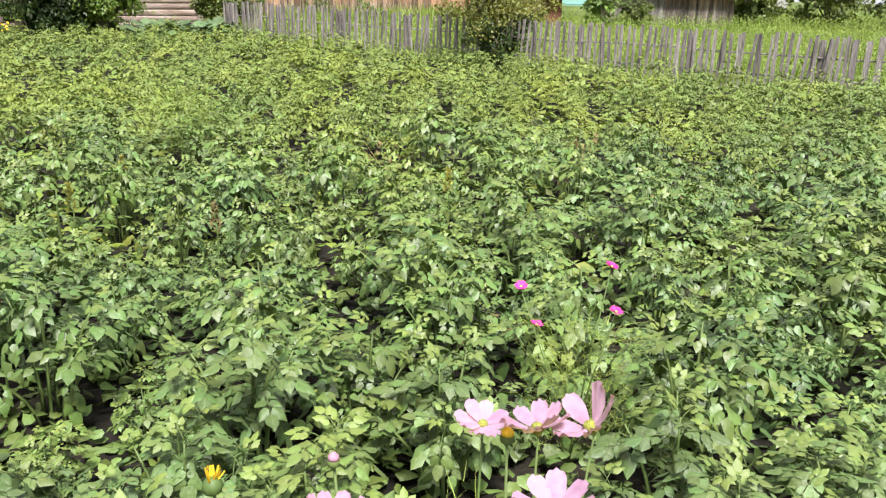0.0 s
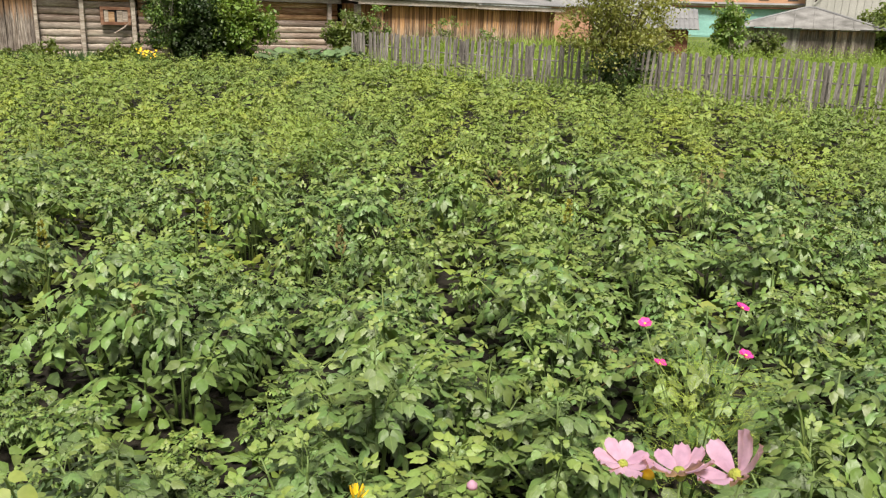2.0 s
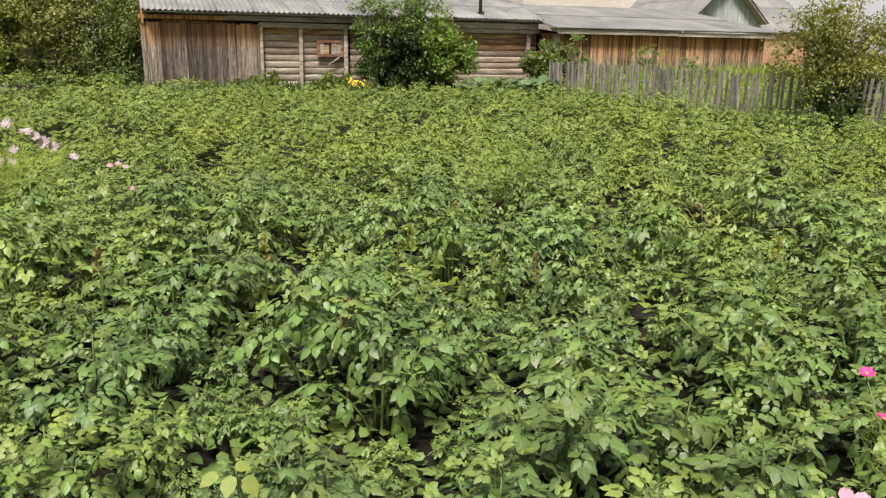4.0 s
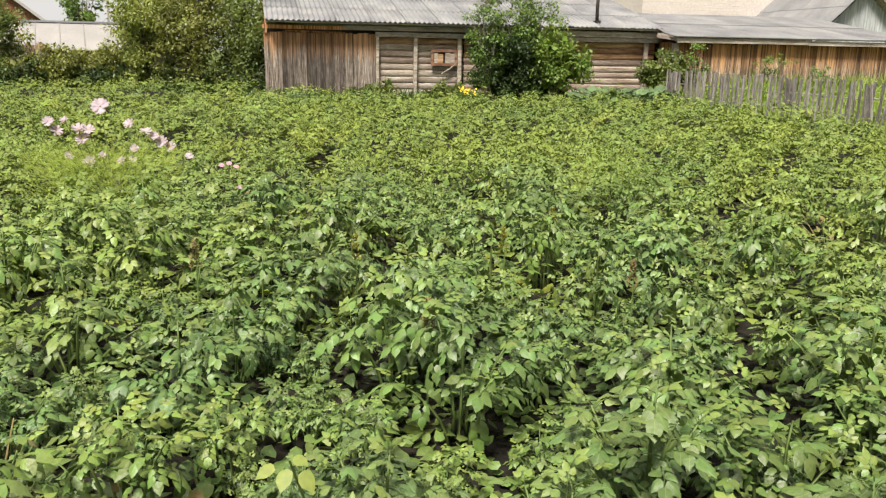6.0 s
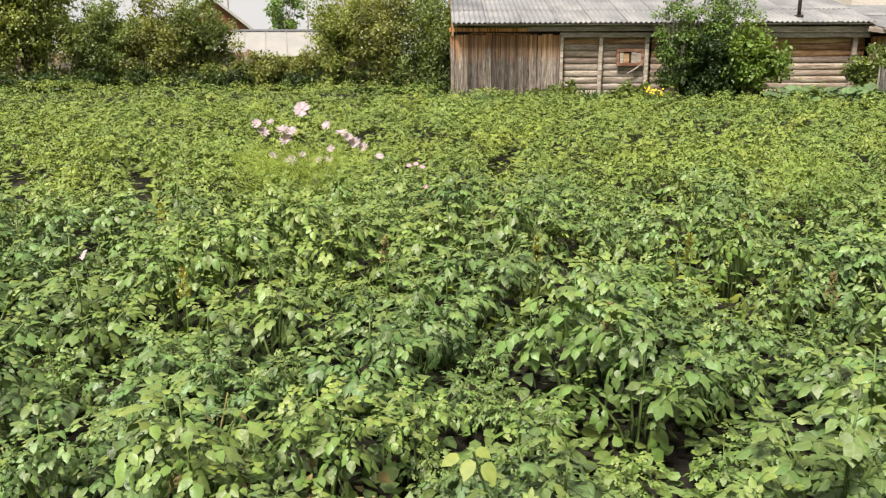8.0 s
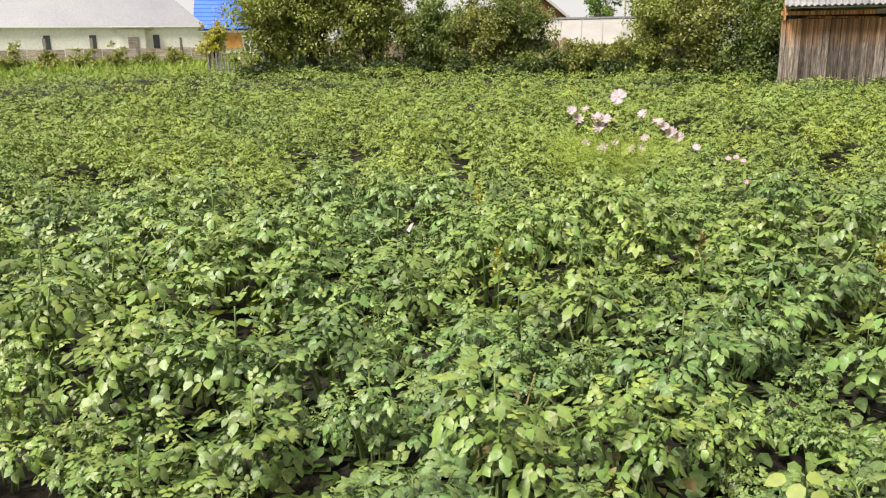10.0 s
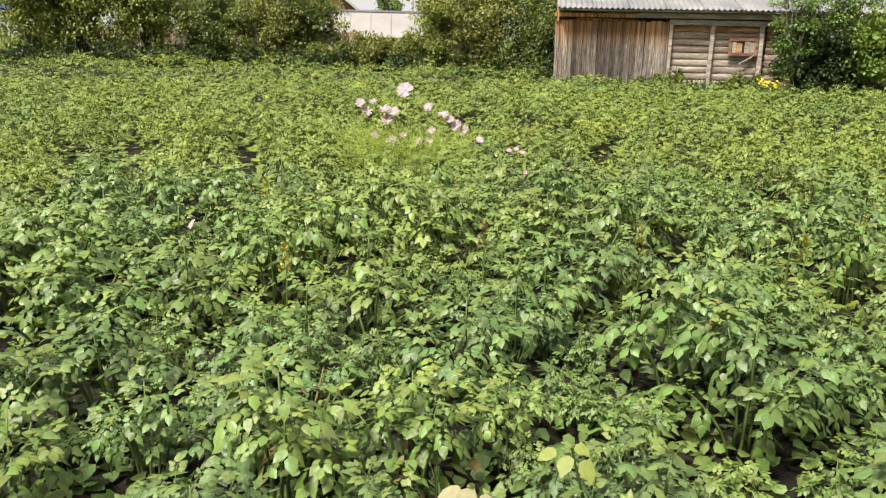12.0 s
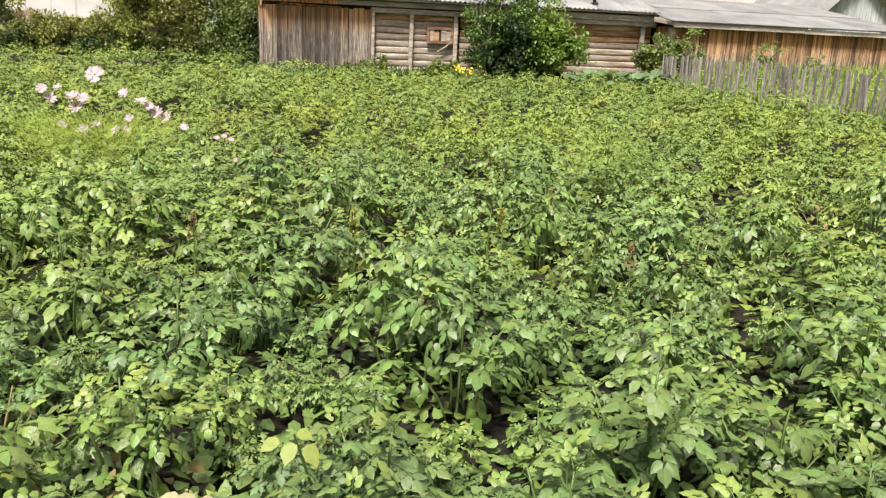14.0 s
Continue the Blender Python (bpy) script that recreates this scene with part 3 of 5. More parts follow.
for k in range(6):
    ob = part("plank", Geo().box(0, 0, 0, 0.025, 0.145, 1.95), BOARD_WARM, shed)
    ob.matrix_basis = pose(13.42, -0.84 + 0.15 * k, 0.18)
part("fascia", Geo().box(13.35, -1.30, 2.12, 18.4, -1.24, 2.27, chamfer=0.012), TRIM, shed)
part("fascia", Geo().box(18.4, -1.29, 2.10, 23.0, -1.235, 2.25, chamfer=0.012), TRIM, shed)
ob = part("barge_board", Geo().box(0, 0, -0.07, 0.85, 0.05, 0.07, chamfer=0.01), TRIM, shed)
ob.matrix_basis = pose(13.0, -0.52, 2.36, 0, 8, -66)
s_roof = part("roof", Geo().box(13.2, 0, 0, 23.0, 6.2, 0.025, pose(0, -1.28, 2.285, 9.3, 0, 0)), TRIM, shed, "smooth grey low roof")
corrugated(s_roof, "sheet", pose(13.22, -1.38, 2.325), 9.9, 6.4, 9.3, 0.125, 0.016, SLATE_PALE, 9, 2)
part("back_wall", Geo().box(13.4, 4.9, 0.1, 22.9, 5.0, 3.2), TRIM, shed)

# ---- gabled plank outhouse, brick annex and cream house behind the shed ----
gable = thing("gabled_outhouse", "grey plank gable under a steep corrugated roof", "outbuilding")
gable.matrix_basis = BARN @ pose(0.4, 0, 0)
part("body", Geo().box(24.1, 6.2, 0.2, 28.1, 12, 2.6), TRIM, gable)
plank_wall(gable, 23.75, 28.45, 6.1, 2.35, 4.5, PALE_PLANK, 0.12, 0.17, 0.008, 0.0, top=lambda x: 4.9 - 0.9 * abs(x - 26.1))
for sgn in (1, -1):
    rf = part("roof", Geo().box(0, 0, -0.06, 3.1, 7.2, 0.0, pose(26.1, 5.6, 4.98, 0, 42 * sgn, 0) @ pose(0 if sgn > 0 else -3.1, 0, 0)), IRON if sgn < 0 else TRIM, gable)
    corrugated(rf, "sheet", pose(26.1, 5.55, 5.0, 0, 42 * sgn, 0) @ (pose(3.15, 0, 0.02, 0, 0, 90) if sgn > 0 else pose(-3.15, 7.2, 0.02, 0, 0, -90)), 7.2, 3.15, 0.0, 0.18, 0.022, SLATE_PALE, 7, 2)
annex = thing("brick_annex", "small salmon plastered brick annex beside the outhouse", "outbuilding")
annex.matrix_basis = BARN
part("wall", Geo().box(28.55, 6.3, 0.2, 32.2, 9.5, 2.5), SALMON, annex)
rf = part("roof", Geo().box(28.0, 6.05, 2.5, 32.4, 8.2, 2.56), TRIM, annex)
corrugated(rf, "sheet", pose(27.9, 6.0, 2.58), 4.6, 4.4, 33, 0.18, 0.022, SLATE_PALE, 4, 2)
cream = thing("cream_house", "cream house with horizontal siding and a dark red verge", "house")
cream.matrix_basis = BARN
wallc = part("wall", Geo().prism([(18.6, 0.3), (30.4, 0.3), (30.4, 4.0), (28.0, 5.6), (24.0, 8.6), (18.6, 8.6)], pose(0, 12, 0), 8), CREAM, cream)
for k in range(26):
    part("siding_board", Geo().box(18.6, 11.955, 2.6 + 0.125 * k, 24.15, 11.99, 2.6 + 0.125 * k + 0.118), CREAM, wallc)
ob = part("verge_board", Geo().box(0, 0, -0.1, 6.0, 0.12, 0.1), RUST, cream, "dark red verge board")
ob.matrix_basis = pose(31.1, 11.86, 3.62, 0, 213, 0) @ pose(0, -0.12, 0)
part("roof", Geo().box(0, 0, 0, 6.6, 8.6, 0.12, pose(31.15, 11.8, 3.72, 0, 213, 0) @ pose(0, 0, -0.1)), RUST, cream)

# ---- small red-brown shed, turquoise house and hipped pavilion beyond the meadow ----
small = thing("small_shed", "small red-brown plank shed with a pale roof", "shed", at=on_ground(20.6, 29.6), turn=-36)
plank_wall(small, -0.1, 2.1, 0.0, 0.0, 1.15, RUST, 0.10, 0.16)
part("body", Geo().box(-0.05, 0.06, 0, 2.05, 3.0, 1.15), RUST, small)
rf = part("roof", Geo().box(-0.4, -0.4, 1.16, 2.5, -0.36, 1.20), TRIM, small)
corrugated(rf, "sheet", pose(-0.35, -0.45, 1.2), 2.8, 3.2, 15, 0.18, 0.02, SLATE_PALE, 3, 2)
turq = thing("turquoise_house", "turquoise painted wooden house with brown window trim", "house", at=on_ground(37.0, 47.2), turn=-41)
part("wall", Geo().box(-1.0, 0, 0, 9.5, 7, 1.95), TURQUOISE, turq)
for k in range(9):
    part("board", Geo().box(-1.0, -0.03, 0.1 + 0.2 * k, 9.5, -0.002, 0.1 + 0.2 * k + 0.19), TURQUOISE, turq)
part("cornice", Geo().box(-1.3, -0.35, 1.95, 9.9, 0.1, 2.05), RUST, turq)
part("eave_board", Geo().box(-1.3, -0.38, 2.06, 9.9, 0.1, 2.2), TRIM, turq)
part("roof", Geo().prism([(-0.5, 2.2), (7.5, 2.2), (3.5, 4.7)], pose(-1.4, 0, 0, 0, 0, 90), -11.5), SLATE_PALE, turq)
part("gable_wall", Geo().prism([(-1.2, 2.22), (9.6, 2.22), (6.0, 4.4), (1.8, 4.4)], pose(0, -0.3, 0), 0.2), SALMON, turq, "salmon attic wall")
for sx in (0.9, 4.4, 6.2):
    part("attic_window", Geo().box(sx, -0.34, 2.5, sx + 0.6, -0.3, 3.3), GLASS, turq)
ob = part("verge_board", Geo().box(0, 0, -0.1, 4.6, 0.14, 0.1), RUST, turq, "brown verge board")
ob.matrix_basis = pose(9.95, -0.45, 2.12, 0, 211, 0) @ pose(0, -0.14, 0)
light_hall = thing("pale_metal_hall", "pale corrugated metal hall behind the pavilion", "hall", at=on_ground(40.0, 42.0), turn=-43)
part("wall", Geo().box(1.5, 0, 0, 9, 8, 4.6), TIN, light_hall)
for k in range(18):
    part("rib", Geo().box(1.5 + 0.42 * k, -0.04, 1.0, 1.62 + 0.42 * k, 0.0, 4.6), TIN, light_hall)
part("brace", Geo().tube([(2.0, -0.3, 2.4), (2.9, -0.3, 3.6)], [0.05, 0.05]), IRON, light_hall)
pav = thing("pavilion", "grey plank pavilion with a hipped slate roof", "pavilion", at=on_ground(26.3, 30.0), turn=-45)
plank_wall(pav, -0.1, 2.6, 0.0, -0.2, 1.25, PICKET, 0.10, 0.15)
part("wall", Geo().box(0, 0.06, -0.2, 5.6, 4.6, 1.25), TRIM, pav)
plank_wall(pav, 2.6, 5.6, 0.02, -0.2, 1.2, BOARD_DARK, 0.12, 0.2)
hip = [(-0.3, -0.35, 1.28), (6.0, -0.35, 1.28), (6.0, 5.0, 1.28), (-0.3, 5.0, 1.28), (2.7, 2.3, 2.2), (3.1, 2.3, 2.2)]
h_roof = part("roof", Geo().add(hip, [(0, 1, 5, 4), (1, 2, 5), (2, 3, 4, 5), (3, 0, 4), (3, 2, 1, 0)]), SLATE_OLD, pav, "weathered hipped roof")
for a, b in ((0, 4), (1, 5), (4, 5)):
    part("ridge_cap", Geo().tube([hip[a], hip[b]], [0.06, 0.06], 8), SLATE_PALE, h_roof)
for k in range(8):
    x = -0.1 + 0.8 * k
    tpt = min(1.0, max(0.04, (x + 0.3) / 3.0, 0)) if x < 2.7 else min(1.0, max(0.04, (6.0 - x) / 2.9))
    part("roof_batten", Geo().tube([(x, -0.36, 1.30), (x, -0.35 + 2.65 * tpt, 1.29 + 0.92 * tpt)], [0.012, 0.012], 5), SLATE_OLD, h_roof)

# ---- buildings on the far side of the hedge ----
white_shed = thing("white_roofed_shed", "low shed with a pale tin roof among the bushes", "shed", at=on_ground(-19.0, 37.4), turn=23.5)
part("wall", Geo().box(0.2, 0.4, 0, 8.0, 5, 1.0), BOARD_DARK, white_shed)
rf = part("roof", Geo().add([(0, 0, 1.0), (8.4, 0, 1.0), (8.4, 2.2, 2.28), (0, 2.2, 2.28), (0, 4.4, 1.0), (8.4, 4.4, 1.0)], [(0, 1, 2, 3), (3, 2, 5, 4), (0, 3, 4), (1, 5, 2)]), PALE_TIN, white_shed, "pale tin roof")
for k in range(8):
    part("seam", Geo().tube([(0.55 + 1.05 * k, 0, 1.02), (0.55 + 1.05 * k, 2.2, 2.30)], [0.025, 0.025], 5), PALE_TIN, rf)
part("ridge_cap", Geo().box(-0.05, 2.08, 2.27, 8.45, 2.32, 2.36, chamfer=0.03), GREY_ROOF, rf)
brown = thing("brown_gable_house", "brown gabled roof of a house far behind the hedge", "house", at=on_ground(-25.9, 48.4), turn=27)
part("wall", Geo().box(-2.4, 0, 0, 2.4, 6, 2.2), CREAM, brown)
part("gable_wall", Geo().prism([(-2.4, 2.2), (2.4, 2.2), (0, 4.2)], pose(0, 0, 0), 6), RUST, brown)
part("roof", Geo().prism([(0, 4.2), (0, 4.4), (3.0, 2.0), (3.0, 1.8)], pose(0, -0.4, 0), 7), TIN, brown)
part("roof", Geo().prism([(0, 4.2), (-3.0, 1.8), (-3.0, 2.0), (0, 4.4)], pose(0, -0.4, 0), 7), TIN, brown)

house = thing("white_house", "single-storey white plastered house with a grey metal roof", "house", at=on_ground(-46.3, 38.25), turn=233)
part("wall", Geo().box(0, -8, -0.4, 14, 0, 2.02), PLASTER, house)
part("roof", Geo().add([(-0.5, 0.2, 2.0), (14.5, 0.2, 2.0), (14.5, -8.5, 2.0), (-0.5, -8.5, 2.0), (4.0, -4, 6.4), (10.5, -4, 6.4)], [(0, 4, 5, 1), (1, 5, 2), (2, 5, 4, 3), (3, 4, 0), (0, 1, 2, 3)]), GREY_ROOF, house, "grey hipped metal roof")
part("eave", Geo().box(-0.5, -8.5, 1.93, 14.5, 0.2, 2.0), PLASTER, house)
for x in (2.6, 6.6, 9.4):
    w = part("window", Geo().box(x, 0.0, 0.55, x + 0.42, 0.03, 1.45), GLASS, house)
    part("window_frame", Geo().box(x - 0.06, 0.0, 0.47, x + 0.48, 0.02, 0.55), TRIM, w)
porch = part("porch", Geo().box(3.5, 0.02, -0.3, 5.2, 0.7, 1.85), PLASTER, house, "boxy white porch with a dark roof edge")
part("porch_roof", Geo().box(2.9, 0.02, 1.87, 5.5, 0.9, 1.95), TRIM, porch)
part("porch_window", Geo().box(3.9, 0.7, 0.4, 4.6, 0.73, 1.3), TRIM, porch)
wall_low = thing("low_wall", "low grey board wall in front of the white house", "wall", at=on_ground(-40.5, 33.5), turn=233)
for k in range(14):
    part("panel", Geo().box(-1.4 + 1.0 * k, 0, 0, -0.43 + 1.0 * k, 0.08, 0.72 + 0.03 * (k % 3)), TRIM, wall_low)
for k in range(6):
    part("post", Geo().box(-1.45 + 2.5 * k, -0.06, 0, -1.3 + 2.5 * k, 0.1, 1.35), PICKET, wall_low)
blue = thing("blue_roofed_house", "house with a bright blue metal roof and orange boards", "house", at=on_ground(-57.5, 48.2), turn=50)
part("wall", Geo().box(-1, 0, 0, 7, 6, 1.9), PLASTER, blue)
part("board_panel", Geo().box(1.3, -0.06, 0.4, 3.1, -0.01, 1.75), surface("orange_board", [(0.5, 0.22, 0.05), (0.62, 0.32, 0.1)], 2, 0.7), blue, "orange boarded panel")
b_roof = part("roof", Geo().add([(-1.0, -0.4, 2.1), (7.3, -0.4, 2.1), (7.3, 4.5, 7.0), (-0.3, 4.5, 7.0), (-1.0, 9, 2.1), (7.3, 9, 2.1)], [(0, 1, 2, 3), (3, 2, 5, 4), (0, 3, 4), (1, 5, 2)]), BLUE_ROOF, blue, "bright blue metal roof")
for k in range(14):
    part("roof_rib", Geo().tube([(-0.8, -0.4 + 0.35 * k, 2.12 + 0.35 * k), (7.3, -0.4 + 0.35 * k, 2.12 + 0.35 * k)], [0.012, 0.012], 5), BLUE_ROOF, b_roof)


board_fence = thing("board_fence", "old dark brown board fence in the shade behind the trees", "fence", at=on_ground(-27.6, 30.2), turn=24)
plank_wall(board_fence, 0.0, 12.0, 0.0, 0.0, 1.25, BOARD_DARK, 0.12, 0.2, 0.01, 0.06)
for k in range(6):
    part("post", Geo().box(0.1 + 2.3 * k, 0.03, 0, 0.22 + 2.3 * k, 0.15, 1.35, chamfer=0.015), BOARD_DARK, board_fence)
for zz in (0.35, 0.95):
    part("rail", Geo().box(0, 0.03, zz, 12.0, 0.07, zz + 0.08), BOARD_DARK, board_fence)


def pole(x, y, h, r=0.09):
    t = thing("utility_pole", "plain grey wooden utility pole", "pole", "utility poles", at=on_ground(x, y))
    part("mast", Geo().tube([(0, 0, 0), (0.02, 0, h / 2), (0, 0.02, h)], [r * 1.2, r, r * 0.8], 8), TRIM, t)
    part("crossarm", Geo().box(-0.6, -0.05, h - 0.5, 0.6, 0.05, h - 0.4), TRIM, t)
    return t


pole(-50.6, 38.6, 7.0, 0.09)
pole(-26.5, 52.0, 7.5, 0.06)
pole(-22.0, 55.0, 6.5, 0.06)


# ---- picket fences ----
def picket(parent, p, turn, h, w, lean, back):
    g = Geo()
    cut = random.uniform(-0.014, 0.014)
    g.prism([(-w / 2, 0), (w / 2, 0), (w / 2 * random.uniform(0.88, 1), h + cut), (-w / 2 * random.uniform(0.88, 1), h - cut)], pose(0, 0, 0), 0.022)
    ob = part("picket", g, PICKET, parent)
    ob.matrix_basis = pose(*p, back, lean, turn)


def fence_run(name, label, a, b, h, wmin, wmax, gap, count_skip=0.05, lean=4.0):
    a, b = Vector(a), Vector(b)
    way = b - a
    n = way.length
    turn = math.degrees(math.atan2(way.y, way.x))
    f = thing(name, label, "fence", at=(0, 0, 0))
    side = Vector((-way.y, way.x)).normalized()
    x = 0.0
    while x < n:
        w = random.uniform(wmin, wmax)
        p = a + way * (x / n)
        if random.random() > count_skip:
            picket(f, on_ground(p.x, p.y, 0.02), turn, h + random.uniform(-0.05, 0.035), w, random.gauss(lean * 0.3, lean * 0.55), random.gauss(0, 1.2))
        x += w + random.uniform(0.3, 1.3) * gap
    k = 0
    while k * 2.4 < n:
        p, q = a + way * (k * 2.4 / n), a + way * (min(n, k * 2.4 + 2.4) / n)
        o = side * 0.06
        part("post", Geo().box(-0.05, -0.05, 0, 0.05, 0.05, h * 0.95, chamfer=0.01), PICKET, f).matrix_basis = pose(*on_ground(p.x + o.x * 1.5, p.y + o.y * 1.5, 0), random.gauss(0, 2), random.gauss(0, 2), turn)
        for zz in (0.3, 0.66):
            g = Geo().tube([on_ground(p.x + o.x * 0.9, p.y + o.y * 0.9, h * zz), on_ground(q.x + o.x * 0.6, q.y + o.y * 0.6, h * zz + random.uniform(-0.04, 0.04))], [0.017, 0.016], 5)
            part("rail", g, PICKET, f)
        k += 1
    return f


fence_run("picket_fence", "leaning grey unpainted picket fence beside the potatoes", FENCE_A, FENCE_B, 1.04, 0.045, 0.072, 0.065, 0.03)
fence_run("picket_fence", "leaning grey unpainted picket fence with wider gaps", FENCE_B, FENCE_C, 1.04, 0.075, 0.115, 0.09)
fence_run("picket_fence", "far grey picket fence at the field's end", (-27.7, 23.2), (-23.9, 27.4), 0.98, 0.035, 0.055, 0.05)


# ---- trees and bushes ----
def rand_dirs(rng, n):
    v = rng.normal(size=(n, 3))
    return v / np.linalg.norm(v, axis=1)[:, None]


def woody(name, label, base, height, width, material, bark, seed, leaves=7000, leaf=0.07, limbs=9, clumps=34, low=0.05, category="bush", droop=0.3, depth=None, lean=(0, 0), trunk_r=0.05, group=""):
    """Several stems or one trunk with limbs, and a crown of leaf clumps round the limbs' ends with gaps between them."""
    rng = np.random.default_rng(seed)
    t = thing(name, label, category, group, at=on_ground(*base))
    depth = depth or width
    leaves = int(leaves * 1.2)
    g, ends = Geo(), []
    for i in range(limbs):
        a = 2 * math.pi * (i + rng.uniform(-0.3, 0.3)) / limbs
        reach = rng.uniform(0.25, 1.0)
        tip = Vector((math.cos(a) * reach * width * 0.42 + lean[0], math.sin(a) * reach * depth * 0.42 + lean[1], height * (1.0 - 0.45 * reach * reach) * rng.uniform(0.75, 1.0)))
        mid = Vector((tip.x * 0.35 + rng.normal() * 0.05, tip.y * 0.35 + rng.normal() * 0.05, tip.z * 0.5))
        foot = Vector((rng.normal() * 0.08, rng.normal() * 0.08, 0))
        g.tube([foot, mid * 0.5 + foot * 0.5, mid, mid.lerp(tip, 0.5) + Vector(rng.normal(size=3) * 0.06), tip], [trunk_r, trunk_r * 0.8, trunk_r * 0.6, trunk_r * 0.35, 0.006], 6)
        ends += [tip, mid.lerp(tip, 0.6), mid]
        for _ in range(3):
            s = mid.lerp(tip, rng.uniform(0.1, 0.8))
            e = s + Vector(rng.normal(size=3)) * 0.22 * width * 0.5 + Vector((0, 0, 0.1 * height))
            g.tube([s, s.lerp(e, 0.5) + Vector(rng.normal(size=3) * 0.04), e], [trunk_r * 0.3, trunk_r * 0.2, 0.004], 4)
            ends.append(e)
    part("trunk", g, bark, t, smooth=True)
    cs, rs = [], []
    clumps = int(clumps * 1.7)
    for k in range(clumps):
        e = ends[k % len(ends)]
        c = np.array(e) + rng.normal(size=3) * np.array([width, depth, height]) * 0.085
        cs.append(c), rs.append(rng.uniform(0.08, 0.17) * (width + height) * 0.5 * (1 if low >= 0 else 0.7))
    while low >= 0 and len(cs) < clumps * 2.0:
        a, q = rng.uniform(0, 2 * math.pi), rng.uniform(0.1, 0.52)
        cs.append(np.array([math.cos(a) * width * q * 0.9, math.sin(a) * depth * q * 0.9, height * rng.uniform(low, 0.7)])), rs.append(rng.uniform(0.07, 0.14) * (width + height) * 0.5)
    cs, rs = np.array(cs), np.array(rs)
    pick = rng.choice(len(cs), leaves, p=rs ** 2 / (rs ** 2).sum())
    dirs = rand_dirs(rng, leaves)
    rad = rs[pick] * rng.uniform(0.1, 1.0, leaves) ** 0.5 * (1 + 0.35 * rng.normal(size=leaves) * (rng.random(leaves) < 0.25))
    P = cs[pick] + dirs * rad[:, None] * np.array([1, 1, 0.65])
    P[:, 2] = np.maximum(P[:, 2], 0.05)
    d = dirs * 0.8 + rng.normal(size=(leaves, 3)) * 0.6 - np.array([0, 0, droop])
    nrm = dirs * 0.6 + np.array([0, 0, 0.8]) + rng.normal(size=(leaves, 3)) * 0.35
    size = leaf * 1.3 * rng.uniform(0.6, 1.3, leaves)
    # oversized leaves added inside the crown to block light and darken its middle
    if low >= 0:
        inner = int(leaves * 0.11)
        q = rng.choice(len(cs), inner, p=rs ** 2 / (rs ** 2).sum())
        v = rand_dirs(rng, inner)
        mid = cs[q] * np.array([0.9, 0.9, 0.93]) + v * (rs[q] * rng.uniform(0, 0.55, inner))[:, None]
        mid[:, 2] = np.maximum(mid[:, 2], 0.08)
        P, d, nrm = np.concatenate((P, mid)), np.concatenate((d, v)), np.concatenate((nrm, rand_dirs(rng, inner)))
        size = np.concatenate((size, leaf * 2.6 * rng.uniform(0.7, 1.3, inner)))
    part("crown", blades_mesh("crown", material, P, d, nrm, size, KITE, KITE_F), material, t)
    return t


def along(s, w):
    p = BARN @ Vector((s, w, 0))
    return (p.x, p.y)


woody("elder_bush", "tall dense green bush in front of the log wall", along(7.45, -1.4), 2.25, 2.9, CROWN_ELDER, BARK, 11, 12000, 0.07, 11, 40, 0.0, depth=1.8)
woody("maple_sapling", "light green leafy sapling beside the dark bush", along(8.75, -1.9), 2.55, 2.5, CROWN_SAPLING, BARK, 12, 4600, 0.085, 11, 30, 0.3, depth=1.3)
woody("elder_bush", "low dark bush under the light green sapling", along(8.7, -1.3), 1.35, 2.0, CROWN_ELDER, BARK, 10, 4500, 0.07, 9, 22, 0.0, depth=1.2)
woody("willow_shoot", "thin pale willow with sparse light leaves", along(6.6, -1.7), 4.2, 1.7, CROWN_LIGHT, BARK_PALE, 13, 4200, 0.06, 11, 34, -1, depth=1.0, trunk_r=0.022)
woody("willow_shoot", "thin pale willow with sparse light leaves", along(7.9, -1.6), 4.5, 2.2, CROWN_LIGHT, BARK_PALE, 14, 5000, 0.06, 11, 38, -1, depth=1.0, trunk_r=0.022)
for i, (ss, h, w) in enumerate(((3.2, 0.5, 1.7), (5.4, 0.35, 1.2), (5.9, 0.4, 0.9))):
    woody("barn_weed", "clump of dark green weeds at the barn's foot", along(ss, -0.55), h, w, CROWN_DEEP, BARK, 140 + i, 900, 0.07, 7, 12, 0.0, "weed", group="barn weeds", depth=0.6, trunk_r=0.012)
woody("nettle_bush", "green bush growing at the shed's corner", along(12.75, -2.0), 1.75, 1.9, CROWN_DEEP, BARK, 15, 3800, 0.075, 8, 18, 0.05, depth=1.1)
woody("nettle_bush", "light green shrub behind the picket fence", along(13.6, -2.2), 1.75, 1.4, CROWN_LIGHT, BARK, 16, 1100, 0.06, 9, 18, -1, depth=0.9)
woody("tall_weed", "thin tall weeds against the plank shed", along(16.4, -2.0), 1.3, 1.8, CROWN_LIGHT, BARK_PALE, 17, 800, 0.055, 11, 20, -1, depth=0.7)
woody("tall_weed", "thin tall weeds against the plank shed", along(17.6, -3.2), 1.2, 1.5, CROWN_LIGHT, BARK_PALE, 18, 700, 0.055, 10, 18, -1, depth=0.6)
woody("tall_weed", "thin tall weeds against the plank shed", along(20.6, -4.2), 1.3, 1.8, CROWN_WILLOW, BARK, 19, 1000, 0.06, 8, 12, 0.2, depth=0.7)
woody("apple_bush", "yellowish olive shrub growing through the picket fence", (10.35, 15.6), 3.3, 3.0, CROWN_AMBER, BARK, 20, 8500, 0.045, 13, 40, 0.34, depth=2.2, trunk_r=0.035)
